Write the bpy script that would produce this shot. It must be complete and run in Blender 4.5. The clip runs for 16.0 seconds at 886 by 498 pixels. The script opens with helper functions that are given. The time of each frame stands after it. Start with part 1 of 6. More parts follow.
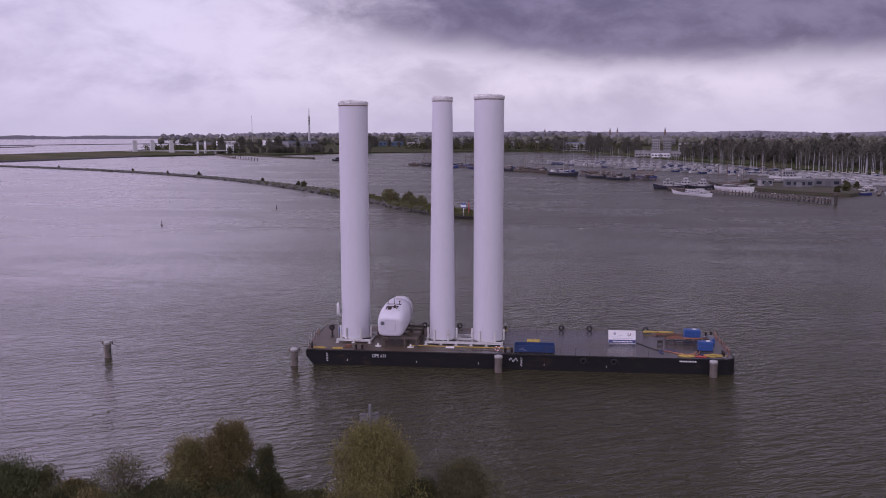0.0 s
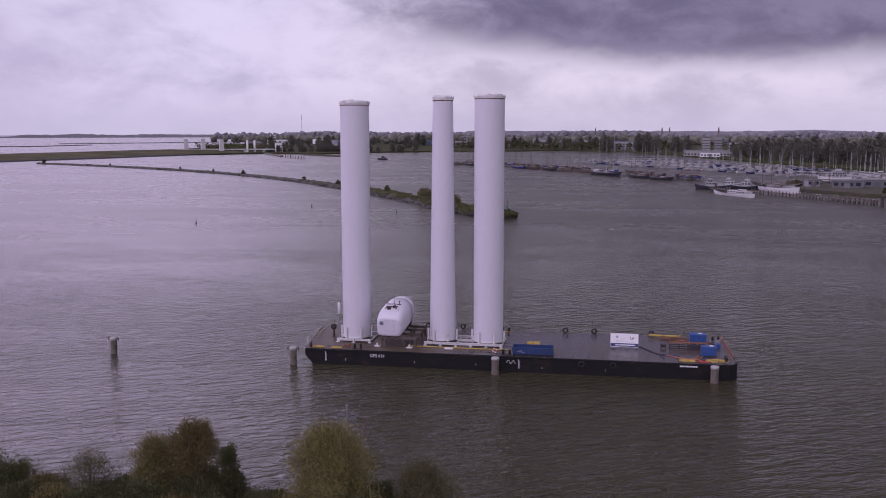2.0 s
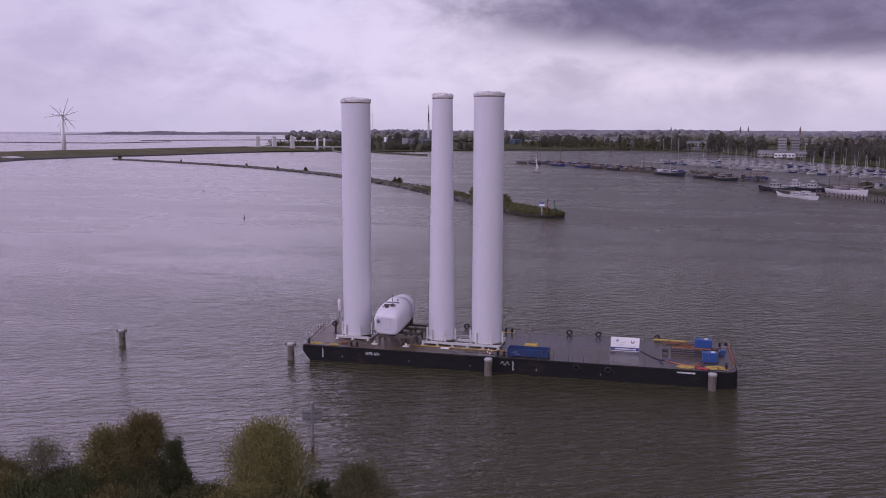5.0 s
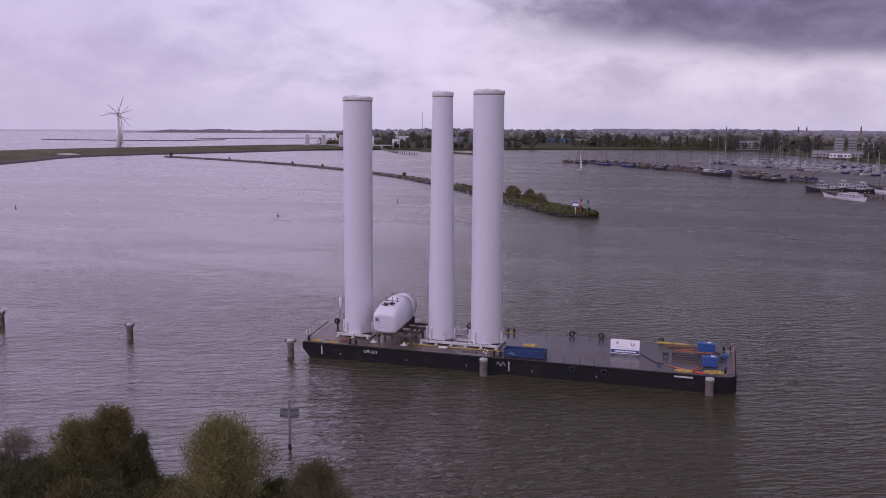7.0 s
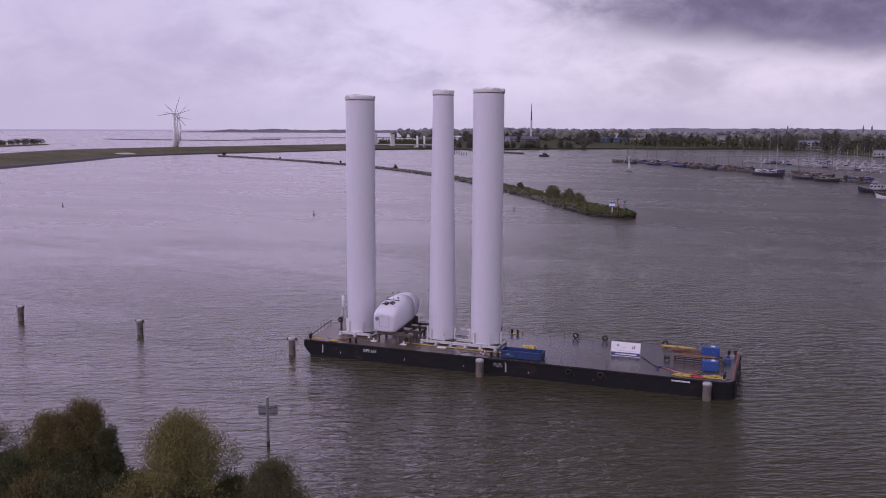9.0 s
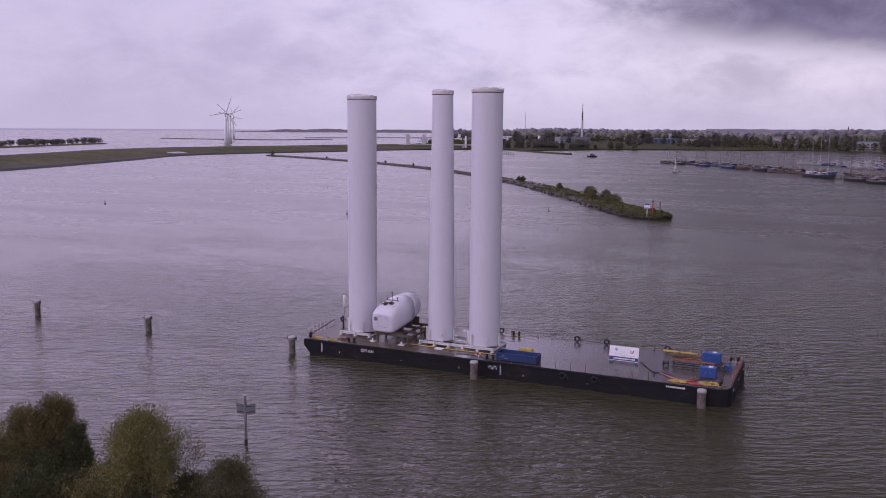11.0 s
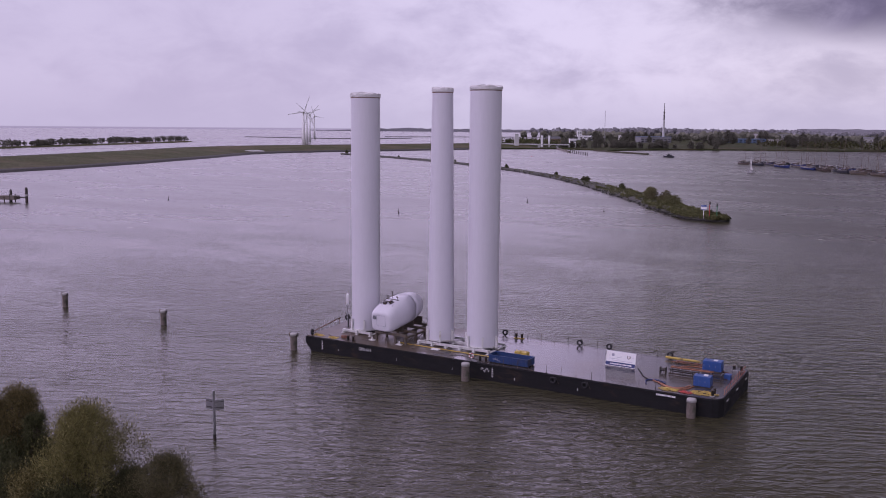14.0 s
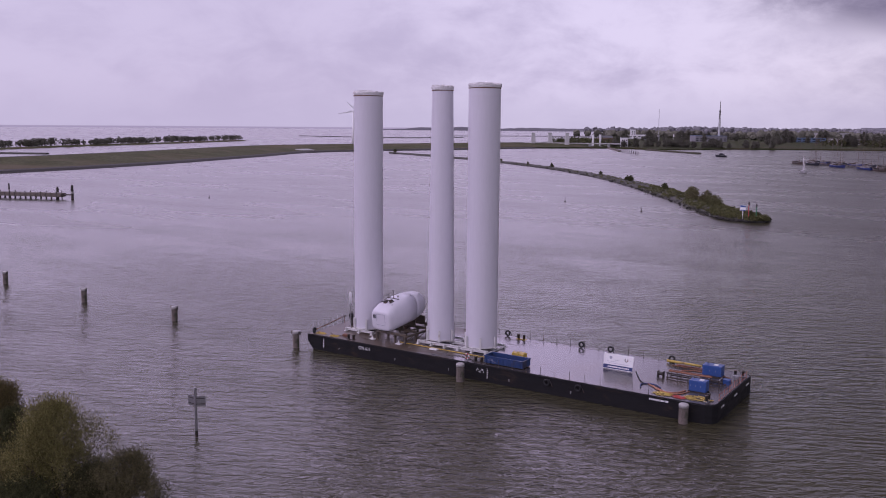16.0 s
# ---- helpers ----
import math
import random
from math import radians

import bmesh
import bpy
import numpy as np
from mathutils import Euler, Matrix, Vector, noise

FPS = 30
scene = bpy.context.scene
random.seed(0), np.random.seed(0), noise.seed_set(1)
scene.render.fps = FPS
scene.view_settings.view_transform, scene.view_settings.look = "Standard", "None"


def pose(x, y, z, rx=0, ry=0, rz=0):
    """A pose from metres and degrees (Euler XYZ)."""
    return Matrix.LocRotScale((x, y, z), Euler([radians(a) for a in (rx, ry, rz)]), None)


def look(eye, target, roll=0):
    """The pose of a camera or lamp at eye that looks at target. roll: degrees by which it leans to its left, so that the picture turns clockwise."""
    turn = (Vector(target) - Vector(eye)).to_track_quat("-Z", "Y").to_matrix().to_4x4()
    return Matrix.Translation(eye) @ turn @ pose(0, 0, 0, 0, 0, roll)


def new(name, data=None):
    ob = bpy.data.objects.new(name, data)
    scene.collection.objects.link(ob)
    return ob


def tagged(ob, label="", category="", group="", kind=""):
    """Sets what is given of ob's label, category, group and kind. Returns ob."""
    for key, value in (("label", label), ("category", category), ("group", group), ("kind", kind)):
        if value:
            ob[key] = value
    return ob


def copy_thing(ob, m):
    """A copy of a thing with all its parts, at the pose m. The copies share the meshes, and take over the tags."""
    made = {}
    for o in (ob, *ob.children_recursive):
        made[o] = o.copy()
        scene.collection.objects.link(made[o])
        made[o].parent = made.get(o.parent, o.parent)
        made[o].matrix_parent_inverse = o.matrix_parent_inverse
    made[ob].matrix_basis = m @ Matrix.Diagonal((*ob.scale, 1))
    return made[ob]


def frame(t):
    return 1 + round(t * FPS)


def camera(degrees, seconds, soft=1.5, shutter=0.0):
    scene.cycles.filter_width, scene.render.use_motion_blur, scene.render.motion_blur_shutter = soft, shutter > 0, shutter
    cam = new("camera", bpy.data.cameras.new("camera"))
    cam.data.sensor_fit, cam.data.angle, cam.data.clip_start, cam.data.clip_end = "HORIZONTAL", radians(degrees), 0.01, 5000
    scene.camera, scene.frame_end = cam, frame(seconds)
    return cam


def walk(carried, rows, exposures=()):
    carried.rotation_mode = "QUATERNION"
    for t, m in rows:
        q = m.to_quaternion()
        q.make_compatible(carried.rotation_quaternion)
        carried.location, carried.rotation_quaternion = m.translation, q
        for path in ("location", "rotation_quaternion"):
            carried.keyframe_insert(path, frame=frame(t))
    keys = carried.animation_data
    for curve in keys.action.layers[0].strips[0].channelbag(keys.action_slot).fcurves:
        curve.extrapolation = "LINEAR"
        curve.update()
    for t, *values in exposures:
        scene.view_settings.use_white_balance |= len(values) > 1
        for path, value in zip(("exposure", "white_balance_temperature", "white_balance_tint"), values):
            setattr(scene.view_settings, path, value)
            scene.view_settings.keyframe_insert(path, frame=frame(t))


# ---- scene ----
# ---------------------------------------------------------------- camera
cam = camera(53.04, 16.0, soft=1.0)


def aim(t, x, y, z, yaw, pitch, roll):
    """A row of the walk: yaw to the left of +y and pitch upwards, in radians."""
    way = Vector((-math.sin(yaw) * math.cos(pitch), math.cos(yaw) * math.cos(pitch), math.sin(pitch)))
    eye = Vector((x, y, z))
    return t, look(eye, eye + way * 100, math.degrees(roll))


WALK = [
    aim(0, 2.818, -129.748, 32.961, 0.10643, -0.13212, -0.00133),
    aim(2, 10.033, -128.048, 33.064, 0.16412, -0.13323, -0.00041),
    aim(4, 16.908, -126.085, 33.018, 0.21912, -0.13406, 0.00214),
    aim(6.5, 25.781, -122.817, 32.952, 0.29194, -0.13639, 0.00567),
    aim(8, 31.105, -120.757, 32.933, 0.33767, -0.13700, 0.00614),
    aim(9, 34.788, -118.914, 32.890, 0.37018, -0.13741, 0.00476),
    aim(11.5, 43.115, -114.191, 32.864, 0.44485, -0.13763, 0.00757),
    aim(13, 48.097, -110.929, 32.781, 0.49206, -0.13845, 0.00819),
    aim(14.5, 52.764, -107.429, 32.833, 0.53829, -0.13935, 0.00915),
    aim(16, 57.184, -103.764, 32.753, 0.58455, -0.14050, 0.00818),
]
walk(cam, WALK, exposures=[(0.0, 0.0, 6050, 38.0), (16.0, 0.0, 6050, 38.0)])

# ---------------------------------------------------------------- sky and sun
world = bpy.data.worlds.new("overcast_sky")
scene.world = world
world.use_nodes = True


class Nodes:
    """Short forms to wire a node tree."""

    def __init__(self, tree):
        self.tree = tree

    def add(self, kind, **props):
        n = self.tree.nodes.new(kind)
        for key, value in props.items():
            setattr(n, key, value)
        return n

    def link(self, a, b):
        self.tree.links.new(a, b)

    def put(self, socket, value):
        if isinstance(value, (int, float)):
            socket.default_value = value
        elif isinstance(value, tuple):
            socket.default_value = value if len(value) == len(socket.default_value) else (*value, 1.0)
        else:
            self.link(value, socket)

    def math(self, op, a, b=0.0, c=0.0):
        n = self.add("ShaderNodeMath", operation=op)
        for s, v in zip(n.inputs, (a, b, c)):
            self.put(s, v)
        return n.outputs[0]

    def ramp(self, value, lo, hi, out_lo=0.0, out_hi=1.0, smooth=True):
        n = self.add("ShaderNodeMapRange", interpolation_type="SMOOTHSTEP" if smooth else "LINEAR")
        for key, v in (("Value", value), ("From Min", lo), ("From Max", hi), ("To Min", out_lo), ("To Max", out_hi)):
            self.put(n.inputs[key], v)
        return n.outputs["Result"]

    def mix(self, fac, a, b, blend="MIX"):
        n = self.add("ShaderNodeMix", data_type="RGBA", blend_type=blend)
        self.put(n.inputs[0], fac)
        self.put(n.inputs[6], a)
        self.put(n.inputs[7], b)
        return n.outputs[2]

    def noise(self, vector, scale, detail=4.0, rough=0.55, distort=0.0):
        n = self.add("ShaderNodeTexNoise")
        n.inputs["Scale"].default_value = scale
        n.inputs["Detail"].default_value = detail
        n.inputs["Roughness"].default_value = rough
        n.inputs["Distortion"].default_value = distort
        if vector is not None:
            self.link(vector, n.inputs["Vector"])
        return n.outputs["Fac"]

    def mapped(self, vector, scale=(1, 1, 1), turn=0.0, shift=(0, 0, 0)):
        n = self.add("ShaderNodeMapping")
        n.inputs["Scale"].default_value = scale
        n.inputs["Rotation"].default_value = (0, 0, radians(turn))
        n.inputs["Location"].default_value = shift
        self.link(vector, n.inputs["Vector"])
        return n.outputs["Vector"]


SUN_TURN, SUN_RISE = 215.0, 48.0      # degrees: from +y clockwise, and above the horizon


def build_sky():
    w = Nodes(world.node_tree)
    world.node_tree.nodes.clear()
    sky = w.add("ShaderNodeTexSky", sky_type="NISHITA", sun_disc=False)
    sky.sun_elevation, sky.sun_rotation = radians(SUN_RISE), radians(SUN_TURN)
    sky.dust_density, sky.air_density = 2.5, 1.2
    way = w.add("ShaderNodeTexCoord").outputs["Generated"]
    xyz = w.add("ShaderNodeSeparateXYZ")
    w.link(way, xyz.inputs[0])
    x, y, z = xyz.outputs
    turn = w.math("DEGREES", w.math("ARCTAN2", w.math("MULTIPLY", x, -1.0), y))   # to the left of +y
    rise = w.math("DEGREES", w.math("ARCSINE", z))
    # cloud layers, flattened towards the horizon
    flat = w.add("ShaderNodeCombineXYZ")
    w.put(flat.inputs[0], turn)
    w.put(flat.inputs[1], w.math("MULTIPLY", rise, 1.5))
    soft = w.noise(w.mapped(flat.outputs[0], (0.07, 0.085, 1), 0, (4.3, 1.2, 0)), 1.0, 4, 0.5, 0.2)
    fine = w.noise(w.mapped(flat.outputs[0], (0.21, 0.26, 1), 6, (3, 7, 0)), 1.0, 8, 0.60, 0.3)
    puff = w.math("ADD", w.math("MULTIPLY", soft, 0.48), w.math("MULTIPLY", fine, 0.52))
    colour = w.mix(w.ramp(puff, 0.34, 0.60), w.mix(w.ramp(turn, 26.0, 2.0), (0.53, 0.52, 0.61), (0.55, 0.545, 0.585)), w.mix(w.ramp(turn, 26.0, 2.0), (0.775, 0.775, 0.835), (0.80, 0.80, 0.80)))
    # towards the horizon the sky is even and pale
    colour = w.mix(w.ramp(rise, 0.0, 3.2, 0.7, 0.0), colour, (0.60, 0.60, 0.665))
    colour = w.mix(w.ramp(rise, 28.0, 52.0, 0.0, 0.85), colour, (0.30, 0.285, 0.315))
    colour = w.mix(w.math("MULTIPLY", w.ramp(turn, 22.0, 45.0, 0.0, 0.6), w.ramp(rise, 14.0, 7.0)), colour, (0.57, 0.55, 0.64))
    colour = w.mix(w.ramp(rise, 9.0, 16.0, 0.0, 0.7), colour, (0.86, 0.83, 0.92))
    # the heavy rain cloud, which goes on overhead and to the right
    # brighter band over the lake, unseen above the view, added to brighten the water
    colour = w.mix(w.math("MULTIPLY", w.ramp(turn, 4.0, 28.0, 0.0, 0.85), w.math("MULTIPLY", w.ramp(rise, 8.0, 12.0), w.ramp(rise, 44.0, 18.0))), colour, (1.98, 1.78, 2.22))
    edge = w.math("ADD", w.math("MULTIPLY", w.math("SUBTRACT", fine, 0.5), 10.0), w.math("MULTIPLY", w.math("SUBTRACT", soft, 0.5), 10.0))
    base = w.math("ADD", 3.9, w.math("MULTIPLY", w.math("MAXIMUM", w.math("ADD", turn, 4.0), 0.0), 0.10))
    low = w.ramp(w.math("ADD", w.math("SUBTRACT", rise, base), w.math("MULTIPLY", edge, 0.26)), -0.7, 1.5)
    side = w.ramp(w.math("ADD", w.math("SUBTRACT", turn, w.ramp(rise, 9.0, 20.0, 0.0, 9.0)), edge), 18.0, 5.0)
    other = w.ramp(turn, -110.0, -60.0)
    heavy = w.math("MULTIPLY", w.math("MULTIPLY", low, side), other)
    belly = w.mix(w.ramp(fine, 0.35, 0.65), (0.115, 0.10, 0.16), (0.20, 0.18, 0.26))
    belly = w.mix(w.ramp(rise, 9.0, 14.0), belly, (0.26, 0.235, 0.29))
    belly = w.mix(w.ramp(rise, 14.0, 26.0), belly, (0.050, 0.044, 0.046))
    colour = w.mix(w.math("MULTIPLY", heavy, 0.93), colour, belly)
    # below the horizon lies the sea
    colour = w.mix(w.ramp(rise, -0.32, -0.25, 1.0, 0.0), colour, (0.40, 0.375, 0.46))
    thin = w.mix(0.06, colour, w.mix(1.0, sky.outputs[0], (0.12, 0.12, 0.12), "MULTIPLY"))
    back = w.add("ShaderNodeBackground")
    w.link(thin, back.inputs["Color"])
    back.inputs["Strength"].default_value = 0.92
    out = w.add("ShaderNodeOutputWorld")
    w.link(back.outputs[0], out.inputs["Surface"])


build_sky()
sun = new("sun", bpy.data.lights.new("sun", "SUN"))
sun.data.energy, sun.data.angle, sun.data.color = 0.35, radians(25), (1.0, 0.96, 0.92)
sun.matrix_world = look((0, 0, 0), (-math.sin(radians(SUN_TURN)) * math.cos(radians(SUN_RISE)), -math.cos(radians(SUN_TURN)) * math.cos(radians(SUN_RISE)), -math.sin(radians(SUN_RISE))))

# ---------------------------------------------------------------- materials


def mat(name, colour, rough=0.6, metal=0.0, scale=1.0, spread=0.25, stain=None, stain_amount=0.0, stain_scale=0.35, bump=0.0, per_object=0.0, spec=0.5, stretch=(1, 1, 1)):
    """A surface with grain and larger stains at real size (metres)."""
    m = bpy.data.materials.new(name)
    m.use_nodes = True
    w = Nodes(m.node_tree)
    shader = m.node_tree.nodes["Principled BSDF"]
    where = w.mapped(w.add("ShaderNodeTexCoord").outputs["Object"], stretch)
    grain = w.noise(where, 6.0 * scale, 5, 0.65)
    broad = w.noise(where, 0.8 * scale, 3, 0.5)
    c = w.mix(w.ramp(grain, 0.3, 0.7), tuple(v * (1 - spread) for v in colour), tuple(min(1, v * (1 + spread)) for v in colour))
    c = w.mix(w.ramp(broad, 0.3, 0.7, 0.0, 0.5), c, tuple(v * (1 - 0.6 * spread) for v in colour))
    if stain:
        patch = w.noise(where, stain_scale * scale, 6, 0.6, 0.6)
        c = w.mix(w.ramp(patch, 0.62 - 0.35 * stain_amount, 0.80 - 0.3 * stain_amount), c, stain)
    if per_object:
        rnd = w.add("ShaderNodeObjectInfo").outputs["Random"]
        hsv = w.add("ShaderNodeHueSaturation")
        w.link(c, hsv.inputs["Color"])
        w.put(hsv.inputs["Value"], w.ramp(rnd, 0, 1, 1 - per_object, 1 + per_object, False))
        w.put(hsv.inputs["Hue"], w.ramp(rnd, 0, 1, 0.5 - 0.06 * per_object, 0.5 + 0.06 * per_object, False))
        c = hsv.outputs[0]
    w.link(c, shader.inputs["Base Color"])
    w.put(shader.inputs["Roughness"], w.ramp(broad, 0.3, 0.7, max(0.02, rough - 0.08), min(1, rough + 0.08)))
    shader.inputs["Metallic"].default_value = metal
    shader.inputs["Specular IOR Level"].default_value = spec
    if bump:
        b = w.add("ShaderNodeBump")
        b.inputs["Strength"].default_value = 0.6
        b.inputs["Distance"].default_value = bump
        w.link(grain, b.inputs["Height"])
        w.link(b.outputs[0], shader.inputs["Normal"])
    return m


def leaf_mat(name, colour, spread=0.5):
    """Leaves, each clump with its own shade, some light passing through."""
    m = bpy.data.materials.new(name)
    m.use_nodes = True
    w = Nodes(m.node_tree)
    shader = m.node_tree.nodes["Principled BSDF"]
    rnd = w.add("ShaderNodeNewGeometry").outputs["Random Per Island"]
    c = w.mix(rnd, tuple(v * (1 - spread) for v in colour), tuple(v * (1 + spread) for v in colour))
    own = w.add("ShaderNodeObjectInfo").outputs["Random"]
    hsv = w.add("ShaderNodeHueSaturation")
    w.link(c, hsv.inputs["Color"])
    w.put(hsv.inputs["Hue"], w.ramp(own, 0, 1, 0.485, 0.515, False))
    w.put(hsv.inputs["Value"], w.ramp(own, 0, 1, 0.8, 1.2, False))
    w.link(hsv.outputs[0], shader.inputs["Base Color"])
    shader.inputs["Roughness"].default_value = 0.75
    shader.inputs["Specular IOR Level"].default_value = 0.2
    shader.inputs["Transmission Weight"].default_value = 0.0
    return m


def water_mat():
    m = bpy.data.materials.new("harbour_water")
    m.use_nodes = True
    w = Nodes(m.node_tree)
    shader = m.node_tree.nodes["Principled BSDF"]
    where = w.add("ShaderNodeTexCoord").outputs["Object"]
    broad = w.noise(where, 0.012, 3, 0.5)
    gust = w.noise(w.mapped(where, (0.012, 0.035, 1), 20), 1.0, 5, 0.6, 0.6)
    w.link(w.mix(broad, (0.043, 0.041, 0.022), (0.056, 0.052, 0.028)), shader.inputs["Base Color"])
    shader.inputs["IOR"].default_value = 1.333
    away = w.add("ShaderNodeVectorMath", operation="DISTANCE")
    w.link(where, away.inputs[0])
    away.inputs[1].default_value = (20.0, -110.0, 0.0)
    open_water = w.ramp(away.outputs["Value"], 90.0, 330.0)
    w.put(shader.inputs["Roughness"], w.math("ADD", w.ramp(gust, 0.3, 0.7, 0.07, 0.12), w.math("MULTIPLY", open_water, 0.19)))
    # short wind waves, long across the wind, with ripples on them
    chop = w.noise(w.mapped(w.mapped(where, (1, 1, 1), -26), (0.28, 1.10, 1)), 1.0, 3, 0.55, 0.5)
    cross = w.noise(w.mapped(w.mapped(where, (1, 1, 1), -62), (0.65, 1.3, 1), 0, (7, 3, 0)), 1.0, 3, 0.6, 0.3)
    ripple = w.noise(w.mapped(w.mapped(where, (1, 1, 1), 15), (1.7, 2.6, 1)), 1.0, 2, 0.5, 0.2)
    swell = w.noise(w.mapped(w.mapped(where, (1, 1, 1), -24), (0.09, 0.22, 1)), 1.0, 3, 0.6, 0.4)
    high = w.math("ADD", w.math("MULTIPLY", chop, 1.25), w.math("ADD", w.math("MULTIPLY", ripple, 0.16), w.math("ADD", w.math("MULTIPLY", cross, 0.6), w.math("MULTIPLY", swell, 0.9))))
    b = w.add("ShaderNodeBump")
    b.inputs["Strength"].default_value = 1.0
    w.put(b.inputs["Distance"], w.math("MULTIPLY", w.math("SUBTRACT", 1.0, w.math("MULTIPLY", open_water, 0.72)), w.ramp(gust, 0.36, 0.64, 0.24, 0.44)))
    w.link(high, b.inputs["Height"])
    w.link(b.outputs[0], shader.inputs["Normal"])
    return m
WATER = water_mat()
HULL = mat("black_hull_paint", (0.012, 0.012, 0.013), 0.6, 0, 1, 0.3, (0.035, 0.025, 0.018), 0.2, 0.7, 0.004, spec=0.25, stretch=(0.6, 1, 2.0))
DECK = mat("wet_steel_deck", (0.080, 0.076, 0.078), 0.18, 0, 0.6, 0.3, (0.085, 0.068, 0.050), 0.36, 0.22, 0.004)


def deck_dirt(m):
    """Brown mud and rust over the raked half of the deck, in patches and runs."""
    w = Nodes(m.node_tree)
    shader = m.node_tree.nodes["Principled BSDF"]
    old = shader.inputs["Base Color"].links[0].from_socket
    where = w.add("ShaderNodeTexCoord").outputs["Object"]
    xyz = w.add("ShaderNodeSeparateXYZ")
    w.link(where, xyz.inputs[0])
    patch = w.noise(w.mapped(where, (0.22, 0.5, 1)), 1.0, 7, 0.65, 0.8)
    fine = w.noise(w.mapped(where, (1.2, 1.2, 1), 0, (5, 2, 0)), 1.0, 5, 0.6)
    spread = w.math("ADD", patch, w.ramp(xyz.outputs[0], -20.0, 8.0, 0.26, -0.22, False))
    c = w.mix(w.ramp(spread, 0.44, 0.62, 0.0, 0.85), old, w.mix(fine, (0.052, 0.038, 0.022), (0.115, 0.078, 0.042)))
    w.put(shader.inputs["Roughness"], w.ramp(spread, 0.44, 0.66, 0.24, 0.45))
    plates = w.add("ShaderNodeTexBrick")
    plates.inputs["Scale"].default_value = 1.0
    plates.inputs["Brick Width"].default_value, plates.inputs["Row Height"].default_value = 6.0, 2.0
    plates.inputs["Mortar Size"].default_value = 0.03
    for key, v in (("Color1", (1, 1, 1, 1)), ("Color2", (0.82, 0.82, 0.82, 1)), ("Mortar", (0.6, 0.58, 0.55, 1))):
        plates.inputs[key].default_value = v
    w.link(where, plates.inputs["Vector"])
    w.link(w.mix(1.0, c, plates.outputs["Color"], "MULTIPLY"), shader.inputs["Base Color"])


deck_dirt(DECK)
TOWER = mat("white_tower_paint", (0.66, 0.65, 0.70), 0.42, 0, 0.6, 0.025, (0.62, 0.615, 0.66), 0.3, 0.4, stretch=(1, 1, 0.15))
FRAME = mat("white_frame_paint", (0.66, 0.66, 0.64), 0.5, 0, 1, 0.06, (0.35, 0.28, 0.2), 0.15, 0.9)
CLOTH = mat("pale_tarpaulin", (0.70, 0.69, 0.68), 0.6, 0, 1, 0.12, (0.4, 0.38, 0.35), 0.2, 0.8, 0.02)
STEEL = mat("galvanised_steel", (0.35, 0.35, 0.36), 0.45, 0.7, 2, 0.15)
DARK = mat("dark_steel", (0.05, 0.045, 0.04), 0.5, 0.2, 2, 0.3, (0.14, 0.08, 0.05), 0.35, 1.0)
CRADLE = mat("mud_stained_steel", (0.095, 0.08, 0.062), 0.65, 0, 2, 0.3, (0.16, 0.11, 0.07), 0.35, 1.0)
RUST = mat("rusty_steel", (0.19, 0.085, 0.05), 0.75, 0, 2, 0.35, (0.08, 0.05, 0.04), 0.3)
RUBBER = mat("black_rubber", (0.018, 0.018, 0.019), 0.7, 0, 2, 0.2, bump=0.005)
BLUE = mat("blue_machine_paint", (0.03, 0.085, 0.27), 0.4, 0, 1.5, 0.12, (0.05, 0.06, 0.10), 0.2)
SKIP = mat("blue_container_paint", (0.020, 0.052, 0.155), 0.5, 0, 1.5, 0.15, (0.04, 0.04, 0.05), 0.25)
YELLOW = mat("yellow_paint", (0.50, 0.36, 0.07), 0.5, 0, 2, 0.15, (0.2, 0.14, 0.05), 0.2)
ORANGE = mat("orange_hose", (0.36, 0.15, 0.08), 0.5, 0, 2, 0.15)
RED = mat("red_paint", (0.45, 0.06, 0.05), 0.5, 0, 2, 0.15)
GREEN = mat("green_paint", (0.03, 0.2, 0.09), 0.5, 0, 2, 0.15)
WHITE = mat("white_paint", (0.78, 0.78, 0.78), 0.45, 0, 1, 0.04)
LOGO = mat("grey_print", (0.35, 0.36, 0.42), 0.5, 0, 3, 0.05)
NAVY = mat("dark_blue_print", (0.022, 0.036, 0.14), 0.5, 0, 3, 0.05)
PILE = mat("weathered_timber", (0.16, 0.135, 0.115), 0.8, 0, 2, 0.3, (0.05, 0.06, 0.035), 0.3, 0.8, 0.02, stretch=(2, 2, 0.4))
PILECAP = mat("pale_pile_cap", (0.40, 0.39, 0.375), 0.6, 0, 2, 0.12, (0.3, 0.28, 0.25), 0.3)
CONCRETE = mat("pale_concrete", (0.50, 0.50, 0.49), 0.7, 0, 0.3, 0.08, (0.36, 0.36, 0.35), 0.3, 0.1)
GRASS = mat("rough_grass", (0.074, 0.078, 0.032), 0.95, 0, 0.06, 0.4, (0.115, 0.095, 0.055), 0.5, 0.3, 0.05, spec=0.1)
SOIL = mat("bank_soil", (0.07, 0.06, 0.04), 0.95, 0, 0.5, 0.3, (0.05, 0.06, 0.025), 0.5, 0.5, 0.05)
LAND = mat("dark_meadow", (0.046, 0.056, 0.022), 0.95, 0, 0.06, 0.4, (0.075, 0.062, 0.034), 0.45, 0.3, 0.05, spec=0.1)
STONE = mat("dark_basalt", (0.048, 0.045, 0.040), 0.85, 0, 1, 0.4, (0.05, 0.055, 0.03), 0.4, 0.6, 0.05, per_object=0.3)
ROAD = mat("asphalt", (0.055, 0.055, 0.055), 0.85, 0, 0.5, 0.15)
BARK = mat("bark", (0.085, 0.065, 0.045), 0.9, 0, 3, 0.3, bump=0.02, stretch=(2, 2, 0.5))
